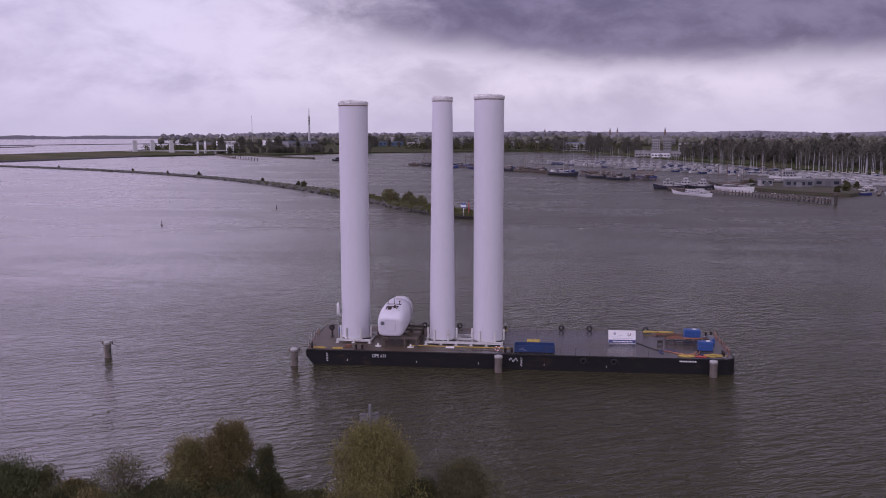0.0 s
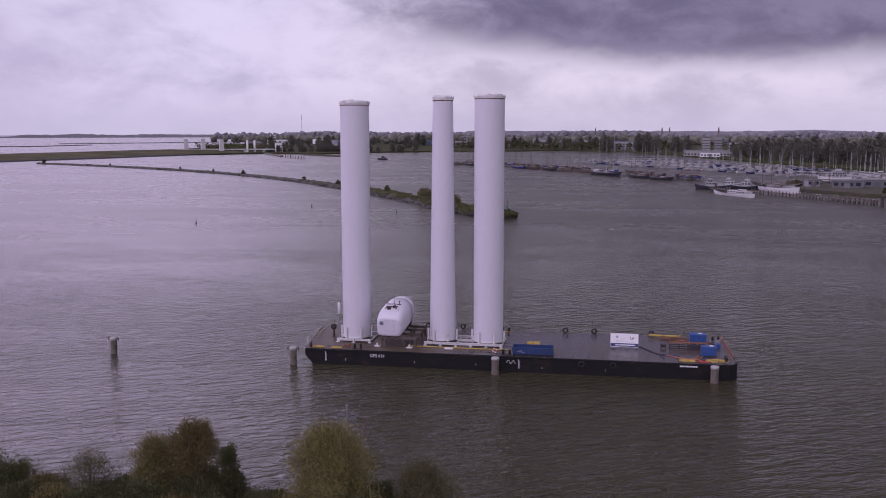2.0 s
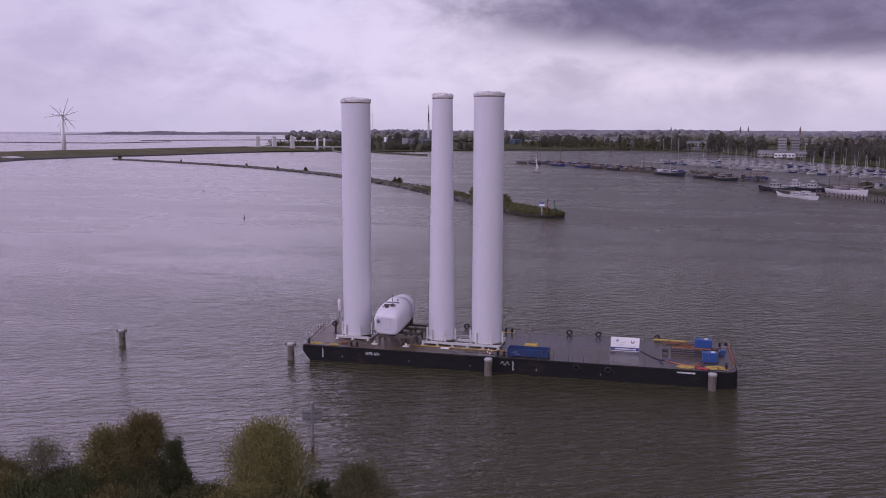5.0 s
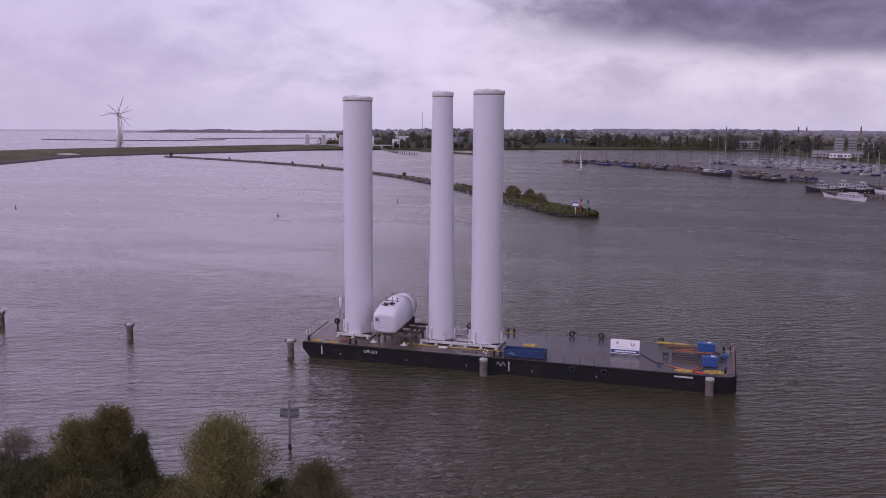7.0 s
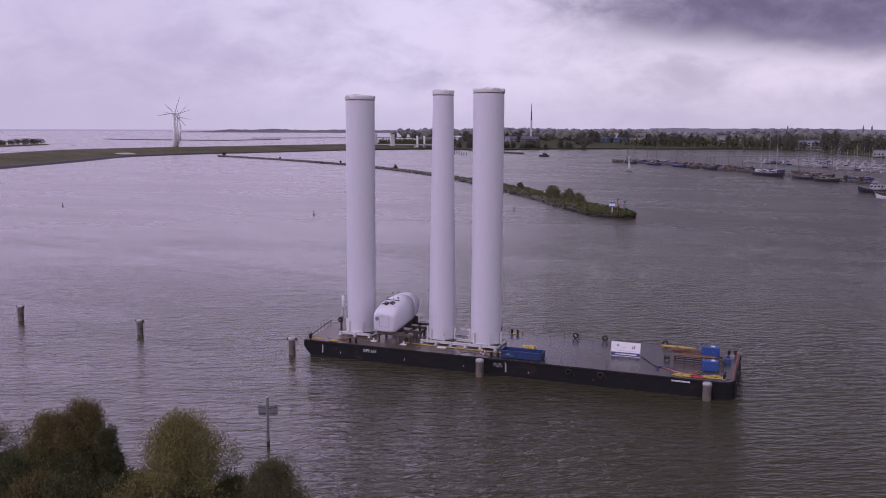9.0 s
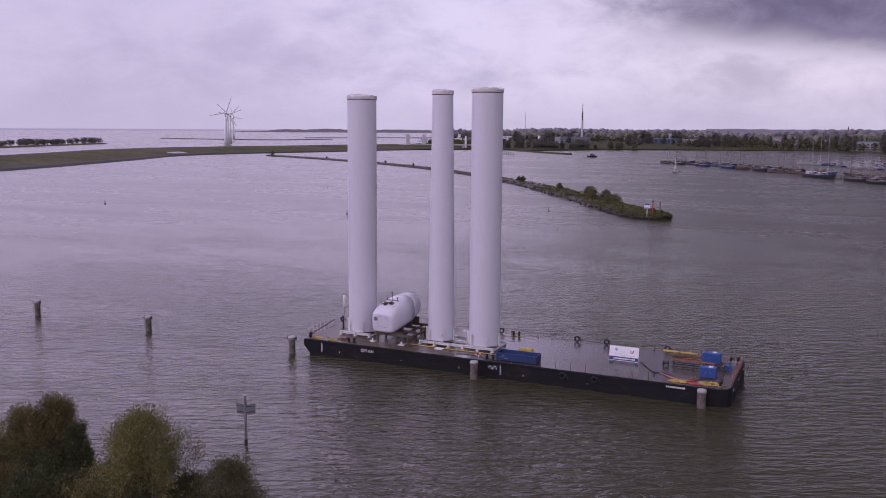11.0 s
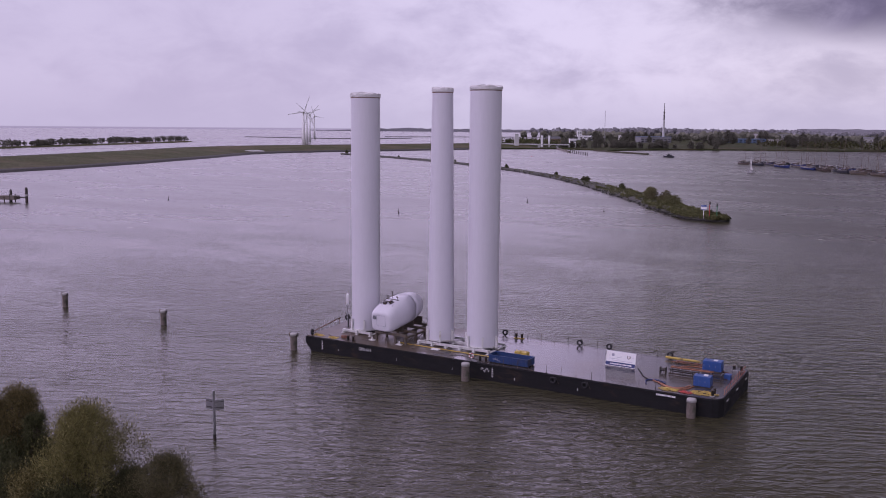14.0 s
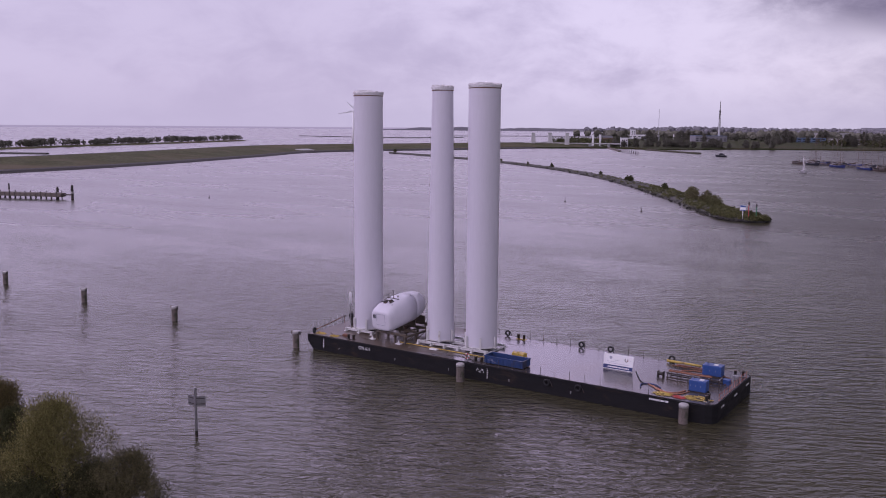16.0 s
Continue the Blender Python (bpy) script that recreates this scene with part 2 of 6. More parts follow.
WILLOW = leaf_mat("willow_leaves", (0.165, 0.147, 0.055))
DARKLEAF = leaf_mat("dark_leaves", (0.075, 0.080, 0.034))
BROWNLEAF = leaf_mat("budding_leaves", (0.125, 0.118, 0.055))
# foliage lightened and greyed, with some haze mixed into the colour
FARLEAF = leaf_mat("hazed_far_leaves", (0.115, 0.112, 0.088), 0.3)
# leaf colour paled and blued to carry the haze of distance
HAZELEAF = leaf_mat("hazed_distant_woods", (0.17, 0.168, 0.18), 0.25)
# pale and bluish: the haze over the lake is painted into this colour
BACKSHORE = leaf_mat("hazed_far_shore", (0.29, 0.285, 0.32), 0.1)
REED = leaf_mat("reeds", (0.105, 0.105, 0.042))
FACADE = mat("pale_facade", (0.32, 0.315, 0.31), 0.7, 0, 0.2, 0.1, per_object=0.3)
BRICKWALL = mat("brick_facade", (0.16, 0.10, 0.08), 0.8, 0, 0.3, 0.2, per_object=0.3)
ROOF = mat("grey_roof", (0.16, 0.16, 0.17), 0.7, 0, 0.2, 0.15, per_object=0.3)
BLUEROOF = mat("blue_sheet_roof", (0.10, 0.16, 0.26), 0.6, 0, 0.2, 0.1)
GLASS = mat("window_glass", (0.03, 0.035, 0.045), 0.08, 0, 1, 0.1)
BOATHULL = mat("dark_boat_hull", (0.02, 0.022, 0.03), 0.35, 0, 1, 0.2, per_object=0.4)
BOATWHITE = mat("white_boat_hull", (0.40, 0.40, 0.40), 0.35, 0, 1, 0.05, per_object=0.35)
BRIGHTBOAT = mat("fresh_white_hull", (0.66, 0.66, 0.66), 0.35, 0, 1, 0.05)
MASTWOOD = mat("varnished_mast", (0.14, 0.10, 0.07), 0.5, 0, 1, 0.15)
ALU = mat("aluminium_mast", (0.42, 0.42, 0.43), 0.4, 0.3, 1, 0.05)
CABIN = mat("boat_cabin_wood", (0.10, 0.078, 0.06), 0.5, 0, 1, 0.2, per_object=0.3)

# ---------------------------------------------------------------- mesh helpers


def link_mesh(name, bm, material):
    me = bpy.data.meshes.new(name)
    bm.normal_update()
    bm.to_mesh(me)
    bm.free()
    me.materials.append(material)
    return new(name, me)


def part(name, bm, material, parent=None, label=""):
    """One mesh object under a thing or a part."""
    ob = link_mesh(name, bm, material)
    if parent is not None:
        ob.parent = parent
    return tagged(ob, label)


def share(name, ob, parent, m):
    """Another object on the mesh of ob."""
    o = new(name, ob.data)
    o.parent = parent
    o.matrix_basis = m
    return o


def thing(name, at, label, category, group="", turn=0.0):
    ob = new(name)
    ob.matrix_basis = pose(*at, 0, 0, turn)
    return tagged(ob, label, category, group)


def box(bm, x0, x1, y0, y1, z0, z1, bevel=0.0, m=None):
    made = bmesh.ops.create_cube(bm, size=1.0, matrix=Matrix.LocRotScale(((x0 + x1) / 2, (y0 + y1) / 2, (z0 + z1) / 2), None, (x1 - x0, y1 - y0, z1 - z0)))
    vs = made["verts"]
    if m is not None:
        bmesh.ops.transform(bm, matrix=m, verts=vs)
    if bevel:
        es = list({e for v in vs for e in v.link_edges})
        bmesh.ops.bevel(bm, geom=es, offset=bevel, segments=2, affect="EDGES", profile=0.6)
    return bm


def cyl(bm, a, b, r0, r1=None, n=12, caps=True):
    """A tapered round bar from a to b."""
    a, b = Vector(a), Vector(b)
    d = b - a
    m = Matrix.Translation((a + b) / 2) @ d.to_track_quat("Z", "Y").to_matrix().to_4x4()
    bmesh.ops.create_cone(bm, cap_ends=caps, segments=n, radius1=r0, radius2=r0 if r1 is None else r1, depth=d.length, matrix=m)
    return bm


def ring(bm, centre, axis, big, small, n=20, k=8):
    """A torus."""
    q = Vector(axis).to_track_quat("Z", "Y").to_matrix()
    rows = []
    for i in range(n):
        a = 2 * math.pi * i / n
        row = []
        for j in range(k):
            b = 2 * math.pi * j / k
            p = Vector(((big + small * math.cos(b)) * math.cos(a), (big + small * math.cos(b)) * math.sin(a), small * 1.25 * math.sin(b)))
            row.append(bm.verts.new(Vector(centre) + q @ p))
        rows.append(row)
    for i in range(n):
        for j in range(k):
            bm.faces.new((rows[i][j], rows[(i + 1) % n][j], rows[(i + 1) % n][(j + 1) % k], rows[i][(j + 1) % k]))
    return bm


def smooth_path(points, steps=6):
    ps = [Vector(p) for p in points]
    out = []
    for i in range(len(ps) - 1):
        a, b, c, d = ps[max(i - 1, 0)], ps[i], ps[i + 1], ps[min(i + 2, len(ps) - 1)]
        for s in range(steps):
            u = s / steps
            out.append(0.5 * (2 * b + (c - a) * u + (2 * a - 5 * b + 4 * c - d) * u * u + (3 * b - a - 3 * c + d) * u ** 3))
    out.append(ps[-1])
    return out


def tube(bm, points, r, n=6):
    """A round hose or rope along points."""
    rows = []
    for i, p in enumerate(points):
        d = (points[min(i + 1, len(points) - 1)] - points[max(i - 1, 0)]).normalized()
        side = d.cross(Vector((0, 0, 1)))
        side = side.normalized() if side.length > 1e-4 else Vector((1, 0, 0))
        up = side.cross(d)
        rows.append([bm.verts.new(p + r * (math.cos(2 * math.pi * j / n) * side + math.sin(2 * math.pi * j / n) * up)) for j in range(n)])
    for a, b in zip(rows, rows[1:]):
        for j in range(n):
            bm.faces.new((a[j], b[j], b[(j + 1) % n], a[(j + 1) % n]))
    return bm


def prism(bm, outline, z0, z1):
    """An outline in plan, raised from z0 to z1."""
    low = [bm.verts.new((x, y, z0)) for x, y in outline]
    top = [bm.verts.new((x, y, z1)) for x, y in outline]
    n = len(outline)
    bm.faces.new(top)
    bm.faces.new(low[::-1])
    for i in range(n):
        bm.faces.new((low[i], low[(i + 1) % n], top[(i + 1) % n], top[i]))
    return bm


def lathe(bm, rows, n=48, centre=(0, 0)):
    """Rings of (radius, z), closed at both ends."""
    made = []
    for r, z in rows:
        made.append([bm.verts.new((centre[0] + r * math.cos(2 * math.pi * i / n), centre[1] + r * math.sin(2 * math.pi * i / n), z)) for i in range(n)])
    for a, b in zip(made, made[1:]):
        for i in range(n):
            f = bm.faces.new((a[i], a[(i + 1) % n], b[(i + 1) % n], b[i]))
            f.smooth = True
    bm.faces.new(made[0][::-1])
    bm.faces.new(made[-1])
    return bm


def ribbon(bm, path, section):
    """A bank along a path: section rows of (across, z), across to the left of the way."""
    ps = [Vector((x, y, 0)) for x, y in path]
    rows = []
    for i, p in enumerate(ps):
        d = (ps[min(i + 1, len(ps) - 1)] - ps[max(i - 1, 0)]).normalized()
        left = Vector((-d.y, d.x, 0))
        rows.append([bm.verts.new(p + left * a + Vector((0, 0, z))) for a, z in section(i / (len(ps) - 1))])
    for a, b in zip(rows, rows[1:]):
        for j in range(len(a) - 1):
            bm.faces.new((a[j], b[j], b[j + 1], a[j + 1]))
    bm.faces.new(rows[0])
    bm.faces.new(rows[-1][::-1])
    return bm


def leaves(bm, rng, centres, count, size, squash=0.8, hollow=0.55):
    """Small leaf sprays scattered through lobes (x, y, z, radius)."""
    total = sum(c[3] ** 2 for c in centres)
    for cx, cy, cz, r in centres:
        for _ in range(int(count * r * r / total)):
            v = Vector((rng.gauss(0, 1), rng.gauss(0, 1), rng.gauss(0, 1))).normalized()
            v *= r * (hollow + (1.12 - hollow) * rng.random() ** 0.7)
            p = Vector((cx + v.x, cy + v.y, cz + v.z * squash))
            q = Euler((rng.uniform(0, 6.3), rng.uniform(0, 6.3), rng.uniform(0, 6.3))).to_matrix()
            s = size * rng.uniform(0.6, 1.4)
            a, b, c, d = (q @ Vector(k) * s + p for k in ((-0.5, -0.28, 0), (0.1, -0.5, 0.1), (0.55, 0.1, 0), (-0.1, 0.5, 0.1)))
            bm.faces.new([bm.verts.new(k) for k in (a, b, c, d)])
    return bm


def lobes(rng, height, width, n, low=0.3):
    """An uneven crown: lobes round a stem."""
    out = []
    for i in range(n):
        z = height * (low + (0.93 - low) * (i + rng.random()) / n)
        u = (z / height - low) / (1 - low)
        reach = width * 0.5 * (math.sin(math.pi * min(1, 0.22 + 0.76 * u)) ** 0.7)
        a = rng.uniform(0, 6.28)
        d = reach * rng.uniform(0.25, 0.72)
        out.append((d * math.cos(a), d * math.sin(a), z, max(0.12 * width, reach * rng.uniform(0.38, 0.6))))
    return out


def build_tree(name, height, width, seed, leaf, count, size, n=16, low=0.25, label="", group="", category="tree", branches=9):
    rng = random.Random(seed)
    tree = tagged(new(name), label, category, group)
    crown = lobes(rng, height, width, n, low)
    bm = bmesh.new()
    cyl(bm, (0, 0, -0.3), (0.1, 0, height * 0.45), 0.03 * height, 0.016 * height, 8)
    cyl(bm, (0.1, 0, height * 0.44), (0, 0.1, height * 0.86), 0.016 * height, 0.004 * height, 6)
    for x, y, z, r in crown[:branches]:
        cyl(bm, (0.05, 0, max(0.15 * height, z * 0.55)), (x * 0.9, y * 0.9, z), 0.010 * height, 0.003 * height, 5)
    part("trunk", bm, BARK, tree)
    bm = bmesh.new()
    leaves(bm, rng, crown, count, size)
    part("crown", bm, leaf, tree)
    return tree


def build_willow(name, height, width, seed, leaf, count, size, label, group, category, low=0.08, clumps=60):
    """A feathery domed tree: limbs fanning out of one foot, each ending in small clumps of thin leaf sprays."""
    rng = random.Random(seed)
    tree = tagged(new(name), label, category, group)
    wood = bmesh.new()
    cyl(wood, (0, 0, -0.5), (0.1, 0, height * 0.22), 0.024 * height, 0.018 * height, 8)

    def reach(u, a):
        if u > 0.40:
            k = max(0.0, 1 - ((u - 0.40) / 0.62) ** 2) ** 0.58
        else:
            k = 0.78 + 0.22 * u / 0.40
        return 0.5 * width * k * (0.90 + 0.75 * noise.noise((1.5 * math.cos(a), 1.5 * math.sin(a), 3.4 * u + seed * 1.7)))

    limbs = []
    for i in range(9):
        a = 6.28 * (i + rng.random() * 0.8) / 9
        u = rng.uniform(0.55, 0.92)
        d = reach(u, a) * rng.uniform(0.25, 0.75)
        foot = Vector((0.08 * math.cos(a), 0.08 * math.sin(a), height * rng.uniform(0.08, 0.22)))
        top = Vector((d * math.cos(a), d * math.sin(a), height * u))
        cyl(wood, foot, top, 0.009 * height, 0.0025 * height, 5)
        limbs.append((foot, top))
    tips = []
    for k in range(clumps * 2):
        u = low + (0.95 - low) * rng.random() ** 0.85
        a = rng.uniform(0, 6.28)
        full = reach(u, a)
        d = max(0.0, full - 0.05 * width) * rng.random() ** 0.42
        q = Vector((d * math.cos(a), d * math.sin(a), height * u))
        if rng.random() < 0.45:
            foot, top = min(limbs, key=lambda l: (l[1] - q).length)
            cyl(wood, foot.lerp(top, rng.uniform(0.35, 0.8)), q, 0.0035 * height, 0.001 * height, 4, False)
        tips.append((q, width * rng.uniform(0.035, 0.10)))
    part("trunk", wood, BARK, tree)
    vs, fs = [], []
    total = sum(r * r for _, r in tips)
    for q, r in tips:
        for _ in range(int(count * r * r / total)):
            v = Vector((rng.gauss(0, 0.7), rng.gauss(0, 0.7), rng.gauss(0, 0.95)))
            v *= r / max(1.0, v.length / 2.2)
            p = q + v
            way = (v.normalized() + Vector((rng.gauss(0, 0.4), rng.gauss(0, 0.4), 0.8 + rng.gauss(0, 0.5)))).normalized()
            side = way.orthogonal().normalized()
            side.rotate(Matrix.Rotation(rng.uniform(0, 6.28), 3, way))
            s = size * rng.uniform(0.6, 1.5)
            i = len(vs)
            vs += [p - way * s, p + side * s * 0.3, p + way * s, p - side * s * 0.3]
            fs.append((i, i + 1, i + 2, i + 3))
    me = bpy.data.meshes.new("crown")
    me.from_pydata(vs, [], fs)
    me.materials.append(leaf)
    new("crown", me).parent = tree
    return tree

# ---------------------------------------------------------------- water and land
WATER_Z = -0.26
bm = bmesh.new()
prism(bm, [(4700 * math.cos(2 * math.pi * i / 64), 4700 * math.sin(2 * math.pi * i / 64)) for i in range(64)], -3.0, WATER_Z)
tagged(part("water", bm, WATER), "grey-brown harbour water ruffled by wind", "water", kind="structure")


def near_bank():
    bm = bmesh.new()
    edge = smooth_path([(-150, -52, 0), (-90, -54, 0), (-50, -56.5, 0), (-25, -58.5, 0), (0, -60, 0), (40, -66, 0), (110, -70, 0)], 5)
    rows = []
    for p in edge:
        rows.append([bm.verts.new((p.x, p.y + a + noise.noise((p.x * 0.2, a, 0)) * 0.6, z)) for a, z in ((1.5, -0.8), (0, 0.05), (-2, 0.8), (-6, 1.6), (-40, 2.2), (-120, 2.5))])
    for a, b in zip(rows, rows[1:]):
        for j in range(len(a) - 1):
            bm.faces.new((a[j], a[j + 1], b[j + 1], b[j]))
    tagged(part("ground_near", bm, SOIL), "grassy earth bank at the water's edge", "bank", kind="structure")


near_bank()

# the stone breakwater that curves away behind the barge
DAM = smooth_path([(-19.6, 209.4, 0), (-31, 222, 0), (-48, 248, 0), (-78, 296, 0), (-120, 357, 0), (-178, 429, 0), (-245, 497, 0), (-325, 562, 0), (-432, 630, 0), (-530, 680, 0)], 8)


def dam_half(u):
    return 2.5 + 110 * u if u < 0.06 else 9.2 if u < 0.36 else max(3.6, 9.2 - (u - 0.36) * 18)


bm = bmesh.new()
ribbon(bm, [(p.x, p.y) for p in DAM], lambda u: [(-dam_half(u), -1.0), (-dam_half(u) * 0.72, 0.5), (-dam_half(u) * 0.35, 1.3), (dam_half(u) * 0.35, 1.3), (dam_half(u) * 0.72, 0.5), (dam_half(u), -1.0)])
tagged(part("breakwater", bm, STONE), "low curved breakwater of dark stone, overgrown with scrub", "breakwater", kind="structure")

# the grassed dike along the lake
DIKE = smooth_path([(-470, 60, 0), (-480, 200, 0), (-503, 330, 0), (-560, 500, 0), (-606, 620, 0), (-600, 720, 0), (-560, 840, 0), (-530, 950, 0), (-505, 1015, 0), (-470, 1062, 0)], 6)
bm = bmesh.new()
ribbon(bm, [(p.x, p.y) for p in DIKE], lambda u: [(-8, -1), (-3, 1.0), (10, 2.2), (60, 6.2), (66, 6.4), (74, 6.4), (130, 1.0), (140, -1)])
tagged(part("dike", bm, GRASS), "long grassed dike between harbour and lake", "dike", kind="structure")

# the town's land behind the harbour
bm = bmesh.new()
prism(bm, [(-525, 975), (-440, 1075), (-362, 1050), (-292, 1165), (-195, 1235), (-113, 1260), (-40, 1330), (60, 1262), (150, 930), (205, 720), (250, 560), (300, 440), (380, 300), (520, 180), (900, 100), (2600, 100), (2600, 3000), (1500, 4300), (-600, 4400), (-1400, 3500), (-800, 1900), (-660, 1250)], -1.0, 1.5)
tagged(part("ground_town", bm, LAND), "flat green land with the town on it", "land", kind="structure")

# ---------------------------------------------------------------- the barge
DECK_Z = 1.9


def build_barge():
    barge = thing("barge", (0, 0, 0), "long flat black steel deck barge moored to piles", "barge")
    plan = [(-30.0, -8.0), (29.0, -8.0), (29.7, -7.6), (30.1, -6.8), (30.1, 6.8), (29.7, 7.6), (29.0, 8.0), (-31.0, 8.0)]
    bm = bmesh.new()
    prism(bm, plan, -1.0, DECK_Z)
    for v in bm.verts:
        if v.co.z < 0 and v.co.x < -20:
            v.co.z = 0.95
    low = bmesh.ops.extrude_face_region(bm, geom=[f for f in bm.faces if f.normal.z < -0.5 or all(v.co.z < 1.5 for v in f.verts)])
    for v in [g for g in low["geom"] if isinstance(g, bmesh.types.BMVert)]:
        v.co.z = -1.0
        if v.co.x < -20:
            v.co.x += 1.7
    bmesh.ops.bevel(bm, geom=[e for e in bm.edges if all(v.co.z > 1 for v in e.verts)], offset=0.06, segments=2, affect="EDGES")
    part("hull", bm, HULL, barge, "black hull with scuffed paint")
    bm = bmesh.new()
    prism(bm, [(x * 0.994, y * 0.982) for x, y in plan], DECK_Z, DECK_Z + 0.03)
    part("deck", bm, DECK, barge, "wet worn steel deck")
    return barge


barge = build_barge()


def build_tower(name, x, y, z0, z1, r0, r1, label):
    t = thing(name, (x, y, z0), label, "tower section", "tower sections on the barge")
    h = z1 - z0
    bm = bmesh.new()
    rows = [(r0, 0), (r0, 0.25), (r0, 0.3)]
    for i in range(1, 12):
        z = 0.2 + (h - 0.5) * i / 12
        r = r0 + (r1 - r0) * i / 12
        rows += [(r, z)]
    rows += [(r1, h - 0.3), (r1, h - 0.02)]
    lathe(bm, rows, 64)
    part("shell", bm, TOWER, t)
    bm = bmesh.new()
    lathe(bm, [(r0 + 0.02, 0.0), (r0 + 0.10, 0.01), (r0 + 0.10, 0.15), (r0 + 0.02, 0.16)], 48)
    part("flange", bm, FRAME, t)
    rng = random.Random(x)
    bm = bmesh.new()
    lathe(bm, [(r1 + 0.01, h - 0.46), (r1 + 0.07, h - 0.42), (r1 + 0.11, h - 0.1), (r1 + 0.09, h + 0.04), (r1 * 0.92, h + 0.12), (r1 * 0.6, h + 0.16), (r1 * 0.2, h + 0.22)], 48)
    for v in bm.verts:
        if v.co.z > h - 0.2:
            a = math.atan2(v.co.y, v.co.x)
            v.co.z += 0.20 * noise.noise((math.cos(a) * 4, math.sin(a) * 4, x)) + 0.16 * noise.noise((v.co.x * 4, v.co.y * 4, x))
    for f in bm.faces:
        f.smooth = False
    part("cover", bm, CLOTH, t, "crumpled pale tarpaulin cover")
    bm = bmesh.new()
    lathe(bm, [(r1 + 0.005, h - 0.56), (r1 + 0.03, h - 0.54), (r1 + 0.03, h - 0.48), (r1 + 0.005, h - 0.46)], 48)
    part("strap", bm, RUST, t, "dark lashing strap")
    return t


build_tower("tower_section", -24.1, -0.9, 2.42, 37.1, 2.12, 2.12, "tall white straight turbine tower section standing upright")
build_tower("tower_section", -11.0, -1.1, 2.5, 37.7, 1.93, 1.45, "slim white tapering turbine tower section standing upright")
build_tower("tower_section", -4.25, -1.15, 2.5, 37.92, 2.16, 2.14, "tall white turbine tower section beside the slim one")


# ---------------------------------------------------------------- mooring piles


def build_pile(x, y, top, r, label, pale):
    p = thing("mooring_pile", (x, y, 0), label, "mooring pile", "mooring piles in a row")
    bm = bmesh.new()
    cyl(bm, (0, 0, -2), (0, 0, top - 0.35), r, r, 20)
    part("shaft", bm, PILE, p)
    bm = bmesh.new()
    lathe(bm, [(r + 0.03, top - 0.4), (r + 0.04, top - 0.12), (r - 0.02, top - 0.02), (r * 0.5, top + 0.02)], 20)
    part("cap", bm, PILECAP if pale else DARK, p)
    return p


for x, y, top in ((-2.3, -9.6, 2.15), (26.9, -9.0, 2.0)):
    build_pile(x, y, top, 0.52, "weathered round mooring pile with a pale cap", True)
for x, y, top, lab in ((-31.5, -8.9, 2.25, "weathered mooring pile with a dark cross arm"), (-60.2, -7.4, 2.2, "lone mooring pile with a cross arm in the water"), (-86.0, -6.6, 2.3, "lone mooring pile with a cross arm in the water"), (-115.0, -4.6, 2.3, "lone mooring pile with a cross arm in the water")):
    p = build_pile(x, y, top, 0.5, lab, True)
    bm = bmesh.new()
    box(bm, -0.85, 0.85, -0.12, 0.12, top - 0.32, top - 0.12, 0.02)
    part("cross_arm", bm, DARK, p)
    for sx in (-0.8, 0.8):
        bm = bmesh.new()
        cyl(bm, (sx, 0, top - 0.5), (sx, 0, top + 0.06), 0.09, 0.09, 8)
        part("arm_pin", bm, DARK, p)

# ---------------------------------------------------------------- far turbines


def build_turbine(x, y, turn, spin):
    t = thing("wind_turbine", (x, y, 1), "white three-bladed wind turbine by the lake", "wind turbine", "wind turbines in a row", turn)
    bm = bmesh.new()
    lathe(bm, [(2.6, 0), (1.9, 18), (1.15, 46)], 20)
    part("mast", bm, WHITE, t)
    bm = bmesh.new()
    box(bm, -1.4, 1.4, -3.2, 3.6, 45.6, 48.4, 0.5)
    part("nacelle", bm, WHITE, t)
    bm = bmesh.new()
    bmesh.ops.create_uvsphere(bm, u_segments=12, v_segments=8, radius=1.3)
    hub = part("hub", bm, WHITE, t)
    hub.matrix_basis = pose(0, -4.0, 47, 0, spin, 0)
    for k in range(3):
        bm = bmesh.new()
        m = pose(0, 0, 0, 0, 120 * k, 0)
        prism(bm, [(-0.7, -0.3), (0.9, -0.3), (0.9, 0.3), (-0.7, 0.3)], 0.8, 22.0)
        for v in bm.verts:
            if v.co.z > 10:
                v.co.x *= 0.35
                v.co.y *= 0.3
        bmesh.ops.transform(bm, matrix=m, verts=bm.verts)
        part("blade", bm, WHITE, hub)


for i, (x, y) in enumerate(((-700, 823), (-795, 948), (-895, 1081), (-1112, 1369))):
    build_turbine(x, y, 55, (20, 72, 44, 100)[i])

# ---------------------------------------------------------------- on the barge
D = DECK_Z + 0.03


